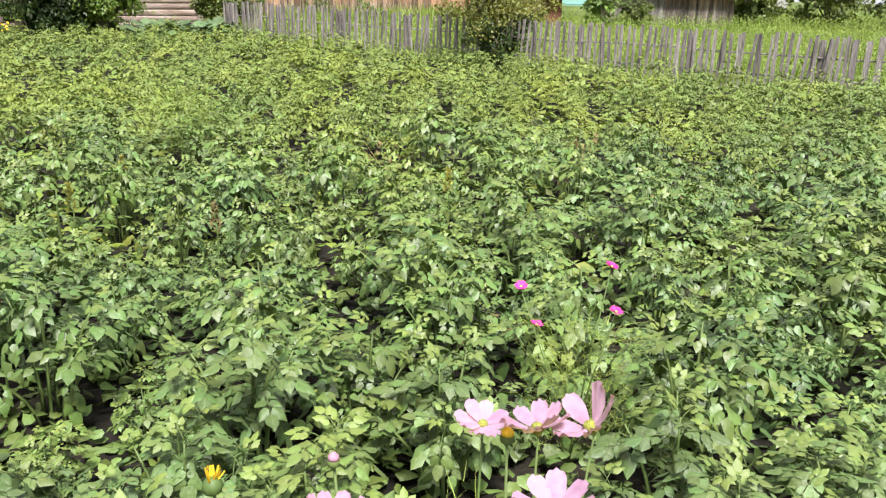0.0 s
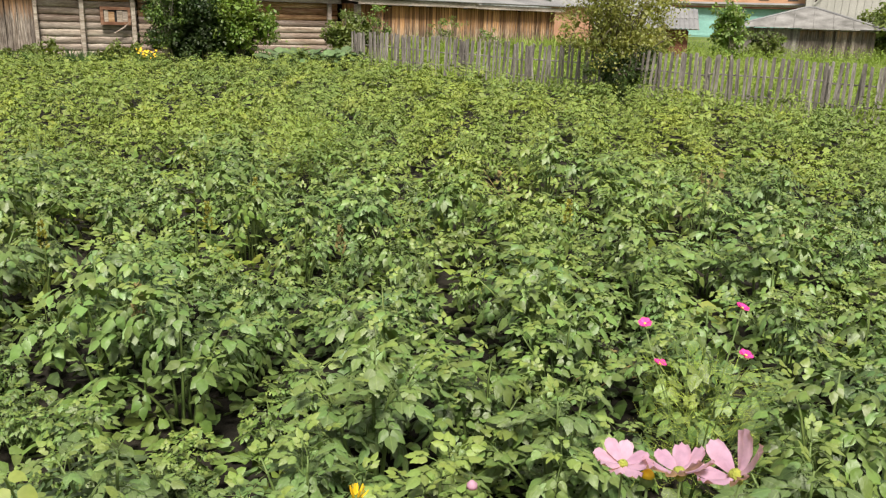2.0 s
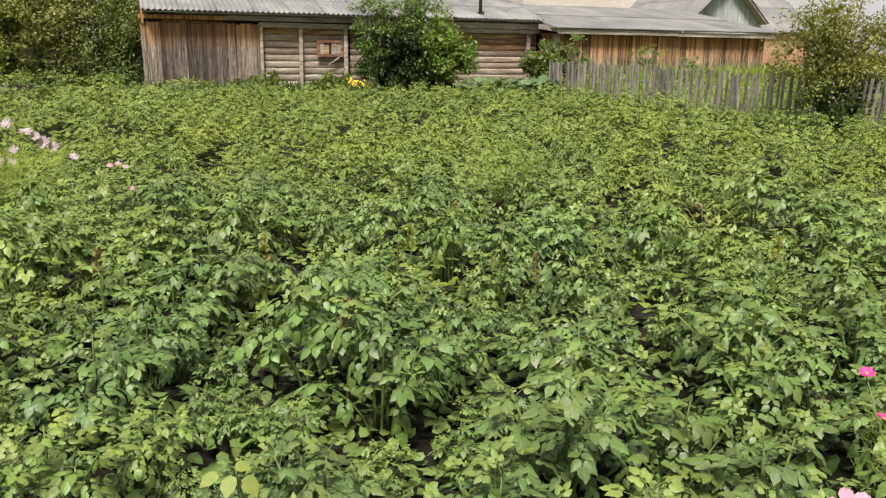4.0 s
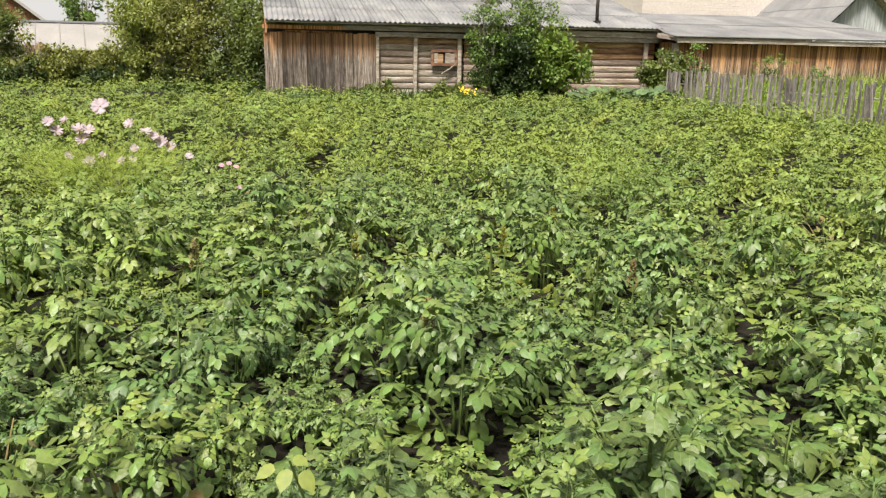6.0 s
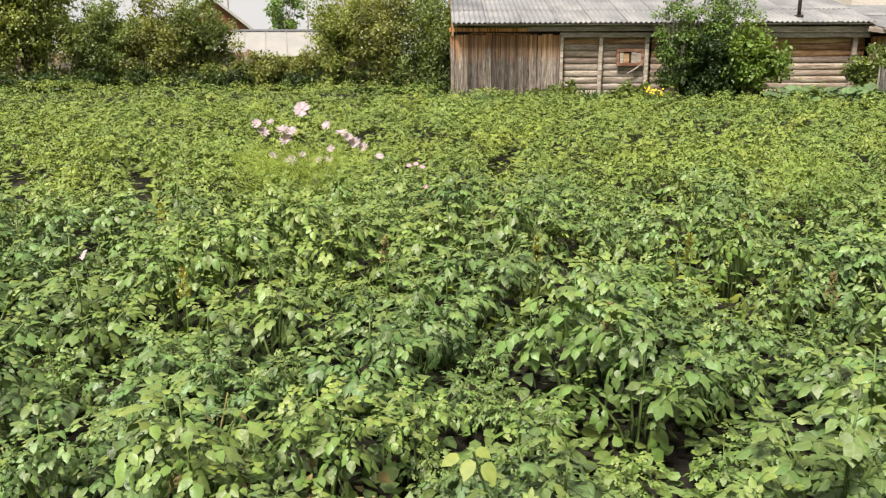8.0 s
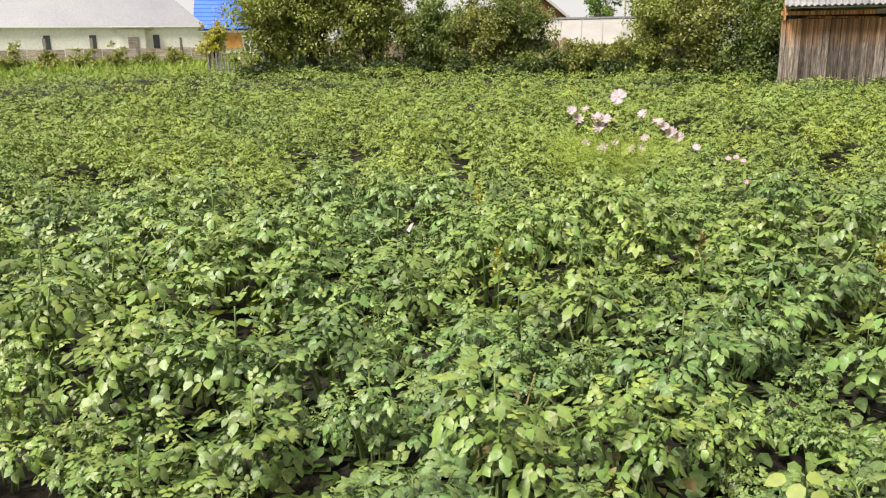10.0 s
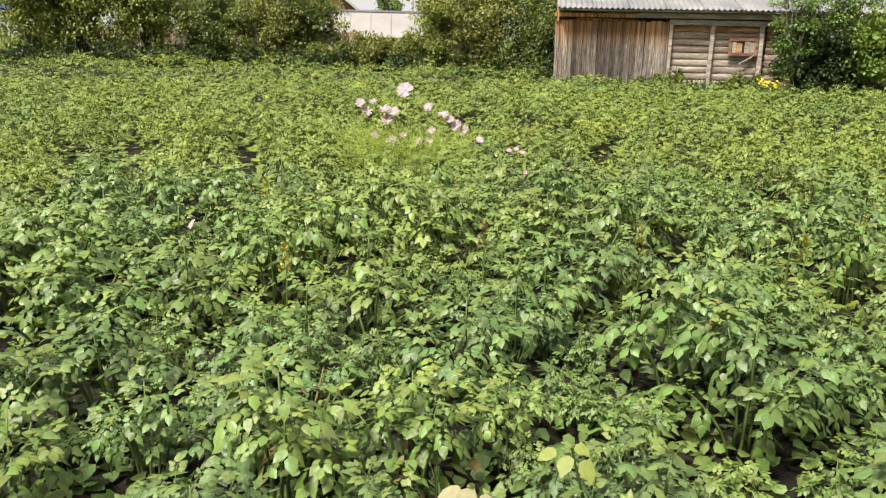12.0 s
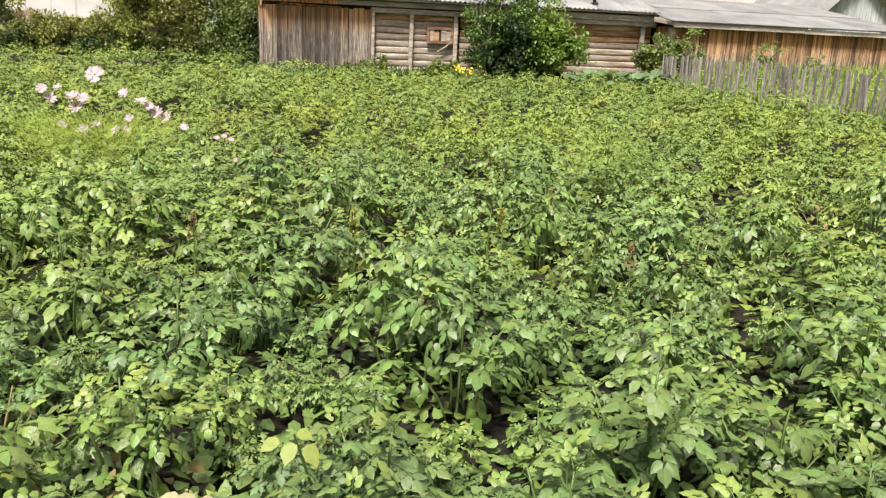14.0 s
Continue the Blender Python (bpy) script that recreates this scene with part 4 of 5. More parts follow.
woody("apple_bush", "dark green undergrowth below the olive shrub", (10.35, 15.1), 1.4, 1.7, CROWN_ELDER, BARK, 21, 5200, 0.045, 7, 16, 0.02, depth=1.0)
woody("meadow_shrub", "pale green shrub behind the meadow fence", (23.4, 27.0), 2.7, 1.7, CROWN_LIGHT, BARK_PALE, 22, 2400, 0.10, 8, 18, 0.05)
woody("meadow_shrub", "olive shrub in front of the small shed", (19.0, 26.4), 1.5, 2.6, CROWN_OLIVE, BARK, 23, 2600, 0.09, 8, 18, 0.05)
woody("meadow_shrub", "pale green shrub behind the meadow fence", (24.9, 26.6), 1.5, 1.6, CROWN_DEEP, BARK, 24, 1800, 0.09, 8, 14, 0.05)
for i, (bx, by, h, w) in enumerate(((32.5, 26.8, 2.6, 3.2), (34.5, 24.2, 3.4, 3.8), (37.0, 22.0, 3.0, 3.6), (39.0, 19.0, 3.6, 4.0), (40.0, 15.0, 3.2, 4.0))):
    woody("orchard_tree", "dark green orchard tree at the meadow's end", (bx, by), h, w, CROWN_DEEP, BARK, 30 + i, 4200, 0.13, 9, 30, 0.02, "tree", group="orchard trees")
# hedge left of the barn
for i, (bx, by, h, w, mt) in enumerate(((-6.6, 28.3, 3.7, 3.3, CROWN_DEEP), (-8.5, 28.1, 4.0, 3.3, CROWN_OLIVE), (-10.2, 28.4, 3.8, 2.9, CROWN_WILLOW))):
    woody("willow_bush", "tall olive-green willow bush at the barn's end", (bx, by), h, w, mt, BARK, 41 + i, 10000, 0.07, 12, 44, 0.0, depth=2.4, group="willow bushes")
for i, (bx, by, h) in enumerate(((-11.9, 29.2, 1.55), (-13.5, 28.7, 1.45))):
    woody("currant_bush", "low dense olive bush along the field's edge", (bx, by), h, 2.6, CROWN_OLIVE, BARK, 44 + i, 5000, 0.07, 11, 34, 0.0, depth=1.8, group="currant bushes")
for i, (bx, by, h, w) in enumerate(((-16.0, 28.7, 3.4, 3.0), (-17.3, 28.2, 3.55, 3.4), (-19.2, 27.3, 3.3, 3.0))):
    woody("apple_tree", "broad dark green apple tree at the field's edge", (bx, by), h, w, CROWN_DEEP if i != 1 else CROWN_OLIVE, BARK, 46 + i, 12000, 0.072, 13, 46, 0.0, "tree", depth=2.6, group="apple trees")
for i, (bx, by, h, w) in enumerate(((-21.6, 26.6, 5.6, 4.2), (-23.7, 25.4, 6.4, 4.6), (-25.0, 24.2, 5.5, 3.5))):
    woody("bird_cherry", "tall drooping bird cherry tree with dark shade under it", (bx, by), h, w, CROWN_WILLOW, BARK, 49 + i, 17000, 0.08, 15, 70, 0.08, "tree", 0.6, depth=3.6, trunk_r=0.09, group="bird cherries")
# bushes added along the hedge's foot; their dark colour stands for its shade
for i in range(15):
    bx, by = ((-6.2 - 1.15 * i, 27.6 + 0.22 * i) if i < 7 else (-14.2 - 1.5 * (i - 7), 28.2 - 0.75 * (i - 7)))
    woody("hedge_shade_bush", "low undergrowth added in a darkened leaf colour for the shade at the hedge's foot", (bx, by), 0.8, 2.1, CROWN_ELDER, BARK, 120 + i, 1100, 0.075, 7, 22, 0.0, depth=1.2, group="hedge undergrowth")
for i, (bx, by, h, w) in enumerate(((-19.2, 44.5, 5.2, 3.4), (-14.5, 46.0, 5.6, 3.6), (-11.5, 48.0, 6.4, 4.0), (-17.0, 52.0, 5.8, 4.2), (-30.0, 42.0, 5.0, 5.0))):
    woody("birch", "pale yellow-green birch far behind the hedge", (bx, by), h, w, CROWN_LIGHT, BARK_PALE, 80 + i, 2800, 0.13, 9, 30, -1, "tree", 0.6, group="birches")
woody("golden_shrub", "yellowing shrub beside the far picket fence", (-36.0, 30.6), 2.2, 1.8, CROWN_GOLD, BARK, 56, 2600, 0.10, 8, 18, 0.05)
for i in range(7):
    woody("far_weed", "rough weeds before the white house", (-36.8 - 0.55 * i, 28.6 - 1.5 * i), 0.75, 2.2, CROWN_OLIVE, BARK, 60 + i, 900, 0.09, 7, 12, 0.02, "weed", group="rough weeds", depth=1.2)


# ---- potato plants ----
# leaflets of a compound leaf: place along it, side, size
PINNATE = ((1.0, 0, 1.25), (0.84, 1, 1.05), (0.81, -1, 1.05), (0.60, 1, 0.92), (0.57, -1, 0.92), (0.36, 1, 0.6), (0.33, -1, 0.6))
FINE_PINNATE = PINNATE + ((0.67, 1, 0.34), (0.43, -1, 0.30))


def potato(rng, tall, spread, stems, leaves, pinnae, leaflet=1.0):
    """Leaflets and stalks of one plant: stems whose heads are rosettes of compound leaves that arch out and lie flat."""
    P, D, N, S, A, L, lines = [], [], [], [], [], [], []
    leaf = -1
    for s in range(stems):
        a = 2 * math.pi * (s + rng.uniform(-0.3, 0.3)) / stems
        q = (0.12 if s == 0 else rng.uniform(0.5, 1.0))
        out = np.array([math.cos(a), math.sin(a), 0])
        h = tall * (1 - 0.5 * q * q) * rng.uniform(0.84, 1.08)
        foot, top = out * 0.05, out * q * spread + np.array([0, 0, h])
        bend = out * q * spread * 0.25 + np.array([0, 0, h * 0.55])
        lines.append(([(1 - u) ** 2 * foot + 2 * u * (1 - u) * bend + u * u * top for u in np.linspace(0, 1, 6)], [0.009, 0.008, 0.007, 0.006, 0.005, 0.003]))
        spin = rng.uniform(0, 6.28)
        for k in range(leaves):
            u = 0.54 + 0.46 * ((k + 0.3 * rng.random()) / (leaves - 0.7)) ** 0.6
            p0 = (1 - u) ** 2 * foot + 2 * u * (1 - u) * bend + u * u * top
            b = spin + 2.4 * k + rng.uniform(-0.3, 0.3)
            o = np.array([math.cos(b), math.sin(b), 0]) + out * 0.35 * q
            o /= np.linalg.norm(o)
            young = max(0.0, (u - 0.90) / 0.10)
            ln = rng.uniform(0.095, 0.14) * (1 - 0.5 * young)
            rising = radians(rng.uniform(5, 42) + 30 * (u - 0.5) + 30 * young)
            bow = radians(rng.uniform(35, 95) - 25 * young)
            rach = [p0]
            for v in (0.17, 0.5, 0.83):
                th = rising - bow * v
                rach.append(rach[-1] + (o * math.cos(th) + np.array([0, 0, math.sin(th)])) * ln / 3)
            lines.append((rach, [0.0022, 0.0018, 0.0014, 0.0009]))
            roll = rng.normal() * 0.16
            side = np.array([-o[1], o[0], roll])
            size = leaflet * rng.uniform(0.042, 0.058) * (1 - 0.42 * young)
            droop = rng.uniform(-0.05, 0.5) * (1 - 0.8 * young)
            leaf += 1
            for v, sgn, sc in (pinnae[:5] if young > 0.35 else pinnae):
                i = min(2, int(v * 3))
                f = v * 3 - i
                p = rach[i] * (1 - f) + rach[i + 1] * f
                run = rach[i + 1] - rach[i]
                run = run / np.linalg.norm(run)
                nrm = np.cross(run, side)
                nrm = -nrm if nrm[2] < 0 else nrm
                d = (run if sgn == 0 else side * sgn * 0.68 + run * 0.72) - nrm * (droop if sgn else 0.5 * droop) + rng.normal(size=3) * 0.06
                P.append(p + side * sgn * 0.008), D.append(d), A.append(young), L.append((leaf, *p0))
                N.append(nrm + rng.normal(size=3) * 0.13), S.append(size * sc * rng.uniform(0.86, 1.14))
    return np.array(P), np.array(D), np.array(N), np.array(S), np.array(A), np.array(L), lines


NEAR, MID, FARSET = [], [], []
for v in range(9):
    rng = np.random.default_rng(100 + v)
    P, D, N, S, A, L, lines = potato(rng, rng.uniform(0.48, 0.60), rng.uniform(0.22, 0.28), 7, 11, FINE_PINNATE, 0.94)
    stalk = Geo()
    for path, rad in lines:
        stalk.tube(path, rad, 5 if rad[0] > 0.005 else 3)
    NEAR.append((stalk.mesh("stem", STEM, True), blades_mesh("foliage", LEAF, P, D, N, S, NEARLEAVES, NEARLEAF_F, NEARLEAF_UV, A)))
for v in range(9):
    rng = np.random.default_rng(200 + v)
    P, D, N, S, A, L, lines = potato(rng, rng.uniform(0.48, 0.60), rng.uniform(0.22, 0.28), 7, 11, PINNATE, 0.86)
    stalk = Geo()
    for path, rad in lines:
        if rad[0] > 0.005:
            stalk.tube(path, rad, 3)
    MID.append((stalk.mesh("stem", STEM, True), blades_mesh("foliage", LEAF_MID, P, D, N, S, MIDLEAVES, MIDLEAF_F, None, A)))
for v in range(9):
    rng = np.random.default_rng(300 + v)
    P, D, N, S, A, L, lines = potato(rng, rng.uniform(0.48, 0.60), rng.uniform(0.22, 0.28), 7, 12, PINNATE, 0.76)
    FARSET.append((P, D, N, S, A, L[:, 0].astype(int), L[:, 1:]))

# gaps where the canopy opens on the dark soil: x, y, radius
NEAR_GAPS = [(1.60, 1.84, 0.55), (1.45, 2.25, 0.5), (1.10, 1.78, 0.36), (0.51, 2.13, 0.17), (-0.88, 2.25, 0.32), (1.03, 2.33, 0.19), (0.47, 2.42, 0.18), (-0.25, 2.51, 0.21), (0.03, 2.48, 0.17),
             (-1.26, 2.13, 0.42), (1.34, 2.20, 0.17), (-0.6, 2.54, 0.17), (0.78, 2.62, 0.2), (2.07, 1.9, 0.12), (-1.51, 2.36, 0.36), (1.01, 2.80, 0.23), (-0.55, 2.98, 0.22),
             (-2.32, 2.0, 0.2), (1.88, 2.7, 0.50), (-1.58, 2.95, 0.24), (-2.03, 2.59, 0.22), (2.98, 1.9, 0.22), (-0.85, 3.78, 0.24), (-3.09, 2.51, 0.22), (2.03, 3.6, 0.50)]
FAR_GAPS = [(0.41, 4.1, 0.24), (-2.26, 3.5, 0.25), (1.3, 4.79, 0.27), (-1.88, 4.64, 0.27), (-2.48, 4.95, 0.28), (4.59, 3.49, 0.3), (4.38, 4.06, 0.38),
            (-3.99, 4.48, 0.28), (0.28, 6.21, 0.3), (1.45, 6.25, 0.36), (3.05, 6.4, 0.36), (4.93, 5.74, 0.38), (-3.98, 6.45, 0.34), (-1.86, 7.46, 0.36), (-4.81, 6.48, 0.36),
            (-5.96, 6.81, 0.34), (-6.73, 6.52, 0.34), (-3.5, 7.7, 0.42), (-3.0, 7.95, 0.3)]


def open_at(x, y):
    return any((x - a) ** 2 + (y - b) ** 2 < (r * (0.34 if b < 3.4 else 0.3)) ** 2 for a, b, r in NEAR_GAPS + FAR_GAPS)


rng, bare = np.random.default_rng(7), np.random.default_rng(8)
spots = []
ROW, PITCH, ROWTURN = 0.68, 0.45, radians(62)
for i in range(-70, 71):
    for j in range(-110, 111):
        u, w = j * PITCH + (i % 2) * 0.17 + rng.normal() * 0.09, i * ROW + rng.normal() * 0.12
        x, y = u * math.cos(ROWTURN) - w * math.sin(ROWTURN), u * math.sin(ROWTURN) + w * math.cos(ROWTURN)
        r = math.hypot(x, y)
        if r < 1.25 or not inside_field(x, y) or open_at(x, y) :
            continue
        if abs(math.degrees(math.atan2(x, y))) > 68 or y < 0.2:
            continue
        if r > 4.2 and noise.noise((x * 1.15, y * 1.15, 6.4)) + 0.35 * bare.normal() > 0.52:
            continue
        patch = noise.noise((x * 0.5, y * 0.5, 4.1)) + 0.8 * noise.noise((x * 1.5, y * 1.5, 9.7))
        size = (1.0 if r < 8 else max(0.76, 1.0 - 0.016 * (r - 8))) * (1.1 if r < 8 else 1.0) * (1 + (0.40 if r < 8 else 0.58) * patch + rng.normal() * 0.13)
        size = min(0.98 if r < 2.3 else 1.12 if r < 3 else 1.30, max(0.62, size))
        spots.append((r, x, y, size, rng.uniform(0, 360), int(rng.integers(9))))
for i in range(-42, 43):
    for j in range(4, 45):
        x, y = i * 0.17, j * 0.17
        r = math.hypot(x, y)
        if 1.3 < r < 7.2 and abs(math.degrees(math.atan2(x, y))) < 66 and inside_field(x, y) and not open_at(x, y) and all((x - q[1]) ** 2 + (y - q[2]) ** 2 > (0.125 if r < 3.3 else 0.15) for q in spots):
            spots.append((r, x, y, rng.uniform(0.5, 0.75), rng.uniform(0, 360), int(rng.integers(9))))
for a, b, r in NEAR_GAPS + FAR_GAPS:
    for _ in range(2 if r < 0.3 else 0):
        x, y = a + rng.normal() * 0.09, b + rng.normal() * 0.09
        spots.append((math.hypot(x, y), x, y, rng.uniform(0.38, 0.55), rng.uniform(0, 360), int(rng.integers(9))))
spots.sort()
SINGLE = spots[:300]
for r, x, y, size, turn, v in SINGLE:
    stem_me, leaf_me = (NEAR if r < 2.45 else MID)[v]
    plant = thing("potato_plant", "leafy green potato plant growing in the patch", "potato plant", "potato plants", at=on_ground(x, y), turn=turn)
    plant.scale = (size, size, size * (1 + (0.2 if r < 2.6 else 0.4) * noise.noise((x * 1.7, y * 1.7, 2.2))))
    part("stem", stem_me, STEM, plant)
    part("foliage", leaf_me, LEAF, plant)

# the paler leaf copy takes over with distance from the camera
rest = {LEAF_HALF: [], LEAF_FAR: []}
for r, x, y, size, turn, v in spots[300:]:
    P, D, N, S, A, leaf_of, base = FARSET[v]
    # far off only the heads of the plants show above one another
    share, grown, floor_z = (1.0, 1.0, 0.1) if r < 8 else (0.96, 1.04, 0.22) if r < 13 else (0.74, 1.28, 0.30) if r < 19 else (0.46, 1.65, 0.33)
    take = (base[:, 2] > floor_z) & (rng.random(200)[leaf_of] < share)
    P = base + (P - base) * grown
    c, s = math.cos(radians(turn)), math.sin(radians(turn))
    R = np.array([[c, -s, 0], [s, c, 0], [0, 0, 1]])
    turned = N[take] @ R.T + rng.normal(size=(take.sum(), 3)) * (0.16 if r < 7 else 0.27)
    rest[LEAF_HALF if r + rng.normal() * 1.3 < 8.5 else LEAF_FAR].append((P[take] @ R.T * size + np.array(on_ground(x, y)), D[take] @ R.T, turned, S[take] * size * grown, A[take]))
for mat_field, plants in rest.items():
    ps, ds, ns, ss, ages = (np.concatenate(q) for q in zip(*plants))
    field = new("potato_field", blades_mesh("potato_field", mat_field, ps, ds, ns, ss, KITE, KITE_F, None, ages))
    tagged(field, "dense green rows of potato plants filling the garden", "potato field", kind="stuff")


# low leaves under the plants, close to the soil
rng = np.random.default_rng(71)
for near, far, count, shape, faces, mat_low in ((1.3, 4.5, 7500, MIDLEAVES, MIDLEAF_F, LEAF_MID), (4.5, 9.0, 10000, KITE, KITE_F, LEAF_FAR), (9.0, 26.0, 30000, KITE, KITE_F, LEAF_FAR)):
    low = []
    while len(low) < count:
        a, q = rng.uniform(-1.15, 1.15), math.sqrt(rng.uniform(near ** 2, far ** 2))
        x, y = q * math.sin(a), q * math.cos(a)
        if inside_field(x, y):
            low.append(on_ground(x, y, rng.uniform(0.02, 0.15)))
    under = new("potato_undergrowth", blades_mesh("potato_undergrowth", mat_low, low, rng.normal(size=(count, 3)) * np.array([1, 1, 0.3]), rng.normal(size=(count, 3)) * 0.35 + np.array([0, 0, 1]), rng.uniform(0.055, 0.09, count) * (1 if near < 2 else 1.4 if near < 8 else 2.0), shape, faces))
    tagged(under, "low shaded potato leaves close to the soil", "undergrowth", kind="stuff")


# ---- meadow grass, weeds at the fence and the barn ----
def grass(name, label, pts, height, seed, material=GRASS, per=1, wide=1.0):
    rng = np.random.default_rng(seed)
    pts = np.repeat(np.array(pts), per, axis=0)
    n = len(pts)
    pts[:, :2] += rng.normal(size=(n, 2)) * 0.12
    d = rng.normal(size=(n, 3)) * 0.55 + np.array([0, 0, 1])
    nrm = rng.normal(size=(n, 3)) * np.array([1, 1, 0.2])
    T = [(a * wide, b, c) for a, b, c in BLADE]
    ob = new(name, blades_mesh(name, material, pts, d, nrm, height * rng.uniform(0.5, 1.25, n), T, BLADE_F))
    return tagged(ob, label, "grass", kind="stuff")


rng = np.random.default_rng(21)
pts = []
while len(pts) < 12000:
    x, y = rng.uniform(7, 44), rng.uniform(2, 33)
    a, b = (FENCE_A, FENCE_B) if y > FENCE_B.y else (FENCE_B, FENCE_C)
    edge = a.x + (b.x - a.x) * (y - a.y) / (b.y - a.y)
    if x > edge + 0.15 and (x - edge < 8 or rng.random() < 0.6) and not (x < 16 and y > 26.5):
        pts.append(on_ground(x, y))
grass("meadow_grass", "tall yellow-green meadow grass behind the fence", pts, 0.62, 22, wide=0.5, per=2)
base = np.repeat(np.array(pts), 3, axis=0) + rng.normal(size=(36000, 3)) * np.array([0.2, 0.2, 0.0])
base[:, 2] += 0.62 * rng.random(36000) ** 0.7
herbs = new("meadow_herbs", blades_mesh("meadow_herbs", GRASS, base, rng.normal(size=(36000, 3)) + np.array([0, 0, 0.2]), rng.normal(size=(36000, 3)) * 0.4 + np.array([0, 0, 1]), rng.uniform(0.045, 0.09, 36000), KITE, KITE_F))
tagged(herbs, "leafy yellow-green weeds among the meadow grass", "weeds", kind="stuff")
pts = []
for k in range(1500):
    u = rng.random()
    p = FENCE_A.lerp(FENCE_B, u) if k % 3 else FENCE_B.lerp(FENCE_C, u)
    pts.append(on_ground(p.x + rng.normal() * 0.22, p.y + rng.normal() * 0.2))
grass("fence_grass", "uncut pale grass along the picket fence", pts, 0.42, 23, wide=1.6)
pts = [on_ground(*along(rng.uniform(-1, 13.5), rng.uniform(-0.9, -0.15))) for _ in range(1500)]
grass("barn_grass", "green grass and weeds at the foot of the barn", pts, 0.34, 24, WEED, wide=2.0)
pts = [on_ground(*along(rng.uniform(13.5, 23), rng.uniform(-4.5, -1.15))) for _ in range(2600)]
grass("shed_grass", "tall grass between the fence and the shed", pts, 0.85, 25, wide=1.3)
pts = []
while len(pts) < 9000:
    a, r = rng.uniform(radians(28), radians(68)), rng.uniform(34, 52)
    pts.append(on_ground(-r * math.sin(a), r * math.cos(a)))
grass("verge_grass", "rough grass between the field and the far houses", pts, 0.38, 26, wide=3.0)


# ---- flowers and odd plants in the patch ----
def bloom(parent, p, facing, size, petals, petal_mat, name="flower", cup=0.25, shape=(0.20, 0.34, 0.30), label="", eye=1.0, seed=0, ruffle=6, eye_mat=POLLEN, calyx=STEM):
    """A daisy-like flower: notched petals round a domed yellow centre."""
    rng = np.random.default_rng(seed)
    z = Vector(facing).normalized()
    x = z.orthogonal().normalized()
    m = Matrix.Translation(p) @ Matrix((x, z.cross(x), z)).transposed().to_4x4()
    head = part(name, Geo().tube([(0, 0, -0.12 * size), (0, 0, -0.04 * size)], [0.04 * size, 0.11 * size], 8), calyx, parent, label)
    head.matrix_basis = m
    a, b, c = shape
    for k in range(petals):
        g = Geo()
        rows = ((0.08, 0.05), (0.30, a * 0.8), (0.60, c), (0.85, c * 1.0), (0.98, c * 0.72))
        up = rng.uniform(-0.12, 0.12)
        for r, w in rows:
            zz = size * 0.5 * ((cup + up) * r * r)
            for s in (-1, -0.5, 0, 0.5, 1):
                notch = 0.045 * (1 if abs(s) == 0.5 else 0) * (r > 0.9) - 0.07 * (abs(s) == 1) * (r > 0.9)
                g.v.append((size * 0.5 * w * s, size * 0.5 * (r + notch), zz + size * 0.5 * (0.05 * math.cos(6.28 * s) * r - 0.05 * s * s)))
        for i in range(4):
            for j in range(4):
                q = i * 5 + j
                g.f.append((q, q + 1, q + 6, q + 5))
        pt = part("petal", g, petal_mat, head, smooth=True)
        pt.matrix_basis = pose(0, 0, 0.002 * (k % 2), rng.uniform(-1, 1) * ruffle + (12 if ruffle > 10 and k % 2 else 0), rng.uniform(-1, 1) * ruffle, 360 * k / petals + rng.uniform(-6, 6))
    g = Geo()
    for i, (r, h) in enumerate(((0.115 * eye, 0.0), (0.105 * eye, 0.05), (0.07 * eye, 0.08), (0.01, 0.09))):
        g.v += [(size * r * math.cos(t), size * r * math.sin(t), size * h) for t in [2 * math.pi * k / 10 for k in range(10)]]
        if i:
            g.f += [((i - 1) * 10 + k, (i - 1) * 10 + (k + 1) % 10, i * 10 + (k + 1) % 10, i * 10 + k) for k in range(10)]
    part("centre", g, eye_mat, head, "yellow flower centre")
    return head


def feathers(name, parent, centre, radius, height, count, seed, material=FERN, size=0.05):
    """Thread-like foliage: many thin forked blades."""
    rng = np.random.default_rng(seed)
    a, r = rng.uniform(0, 2 * math.pi, count), radius * rng.random(count) ** 0.6
    h = height * rng.random(count)
    p = np.stack([centre[0] + r * np.cos(a), centre[1] + r * np.sin(a), centre[2] + h], 1)
    d = np.stack([np.cos(a), np.sin(a), rng.uniform(0.1, 1.2, count)], 1) + rng.normal(size=(count, 3)) * 0.5
    me = blades_mesh(name, material, p, d, rng.normal(size=(count, 3)), size * rng.uniform(0.6, 1.4, count), [(a * 0.36, b, c) for a, b, c in BLADE], BLADE_F)
    return tagged(part(name, me, material, parent), kind="stuff")


# pink cosmos close to the path
cosmos = thing("cosmos", "tall cosmos with pale pink flowers on thin stems", "flower")
HEADS = [((0.398, 0.608, 1.205), (-0.10, -0.12, 1.0), 0.066, 8, 0.30), ((0.447, 0.568, 1.208), (-0.05, 0.32, 0.95), 0.076, 8, 0.45),
         ((0.496, 0.532, 1.215), (-0.50, 0.24, 0.85), 0.084, 6, 0.62), ((0.327, 0.385, 1.255), (0.0, 0.1, 1.0), 0.070, 8, 0.45), ((0.176, 0.527, 1.192), (0.1, 0.0, 1.0), 0.060, 8, 0.8)]
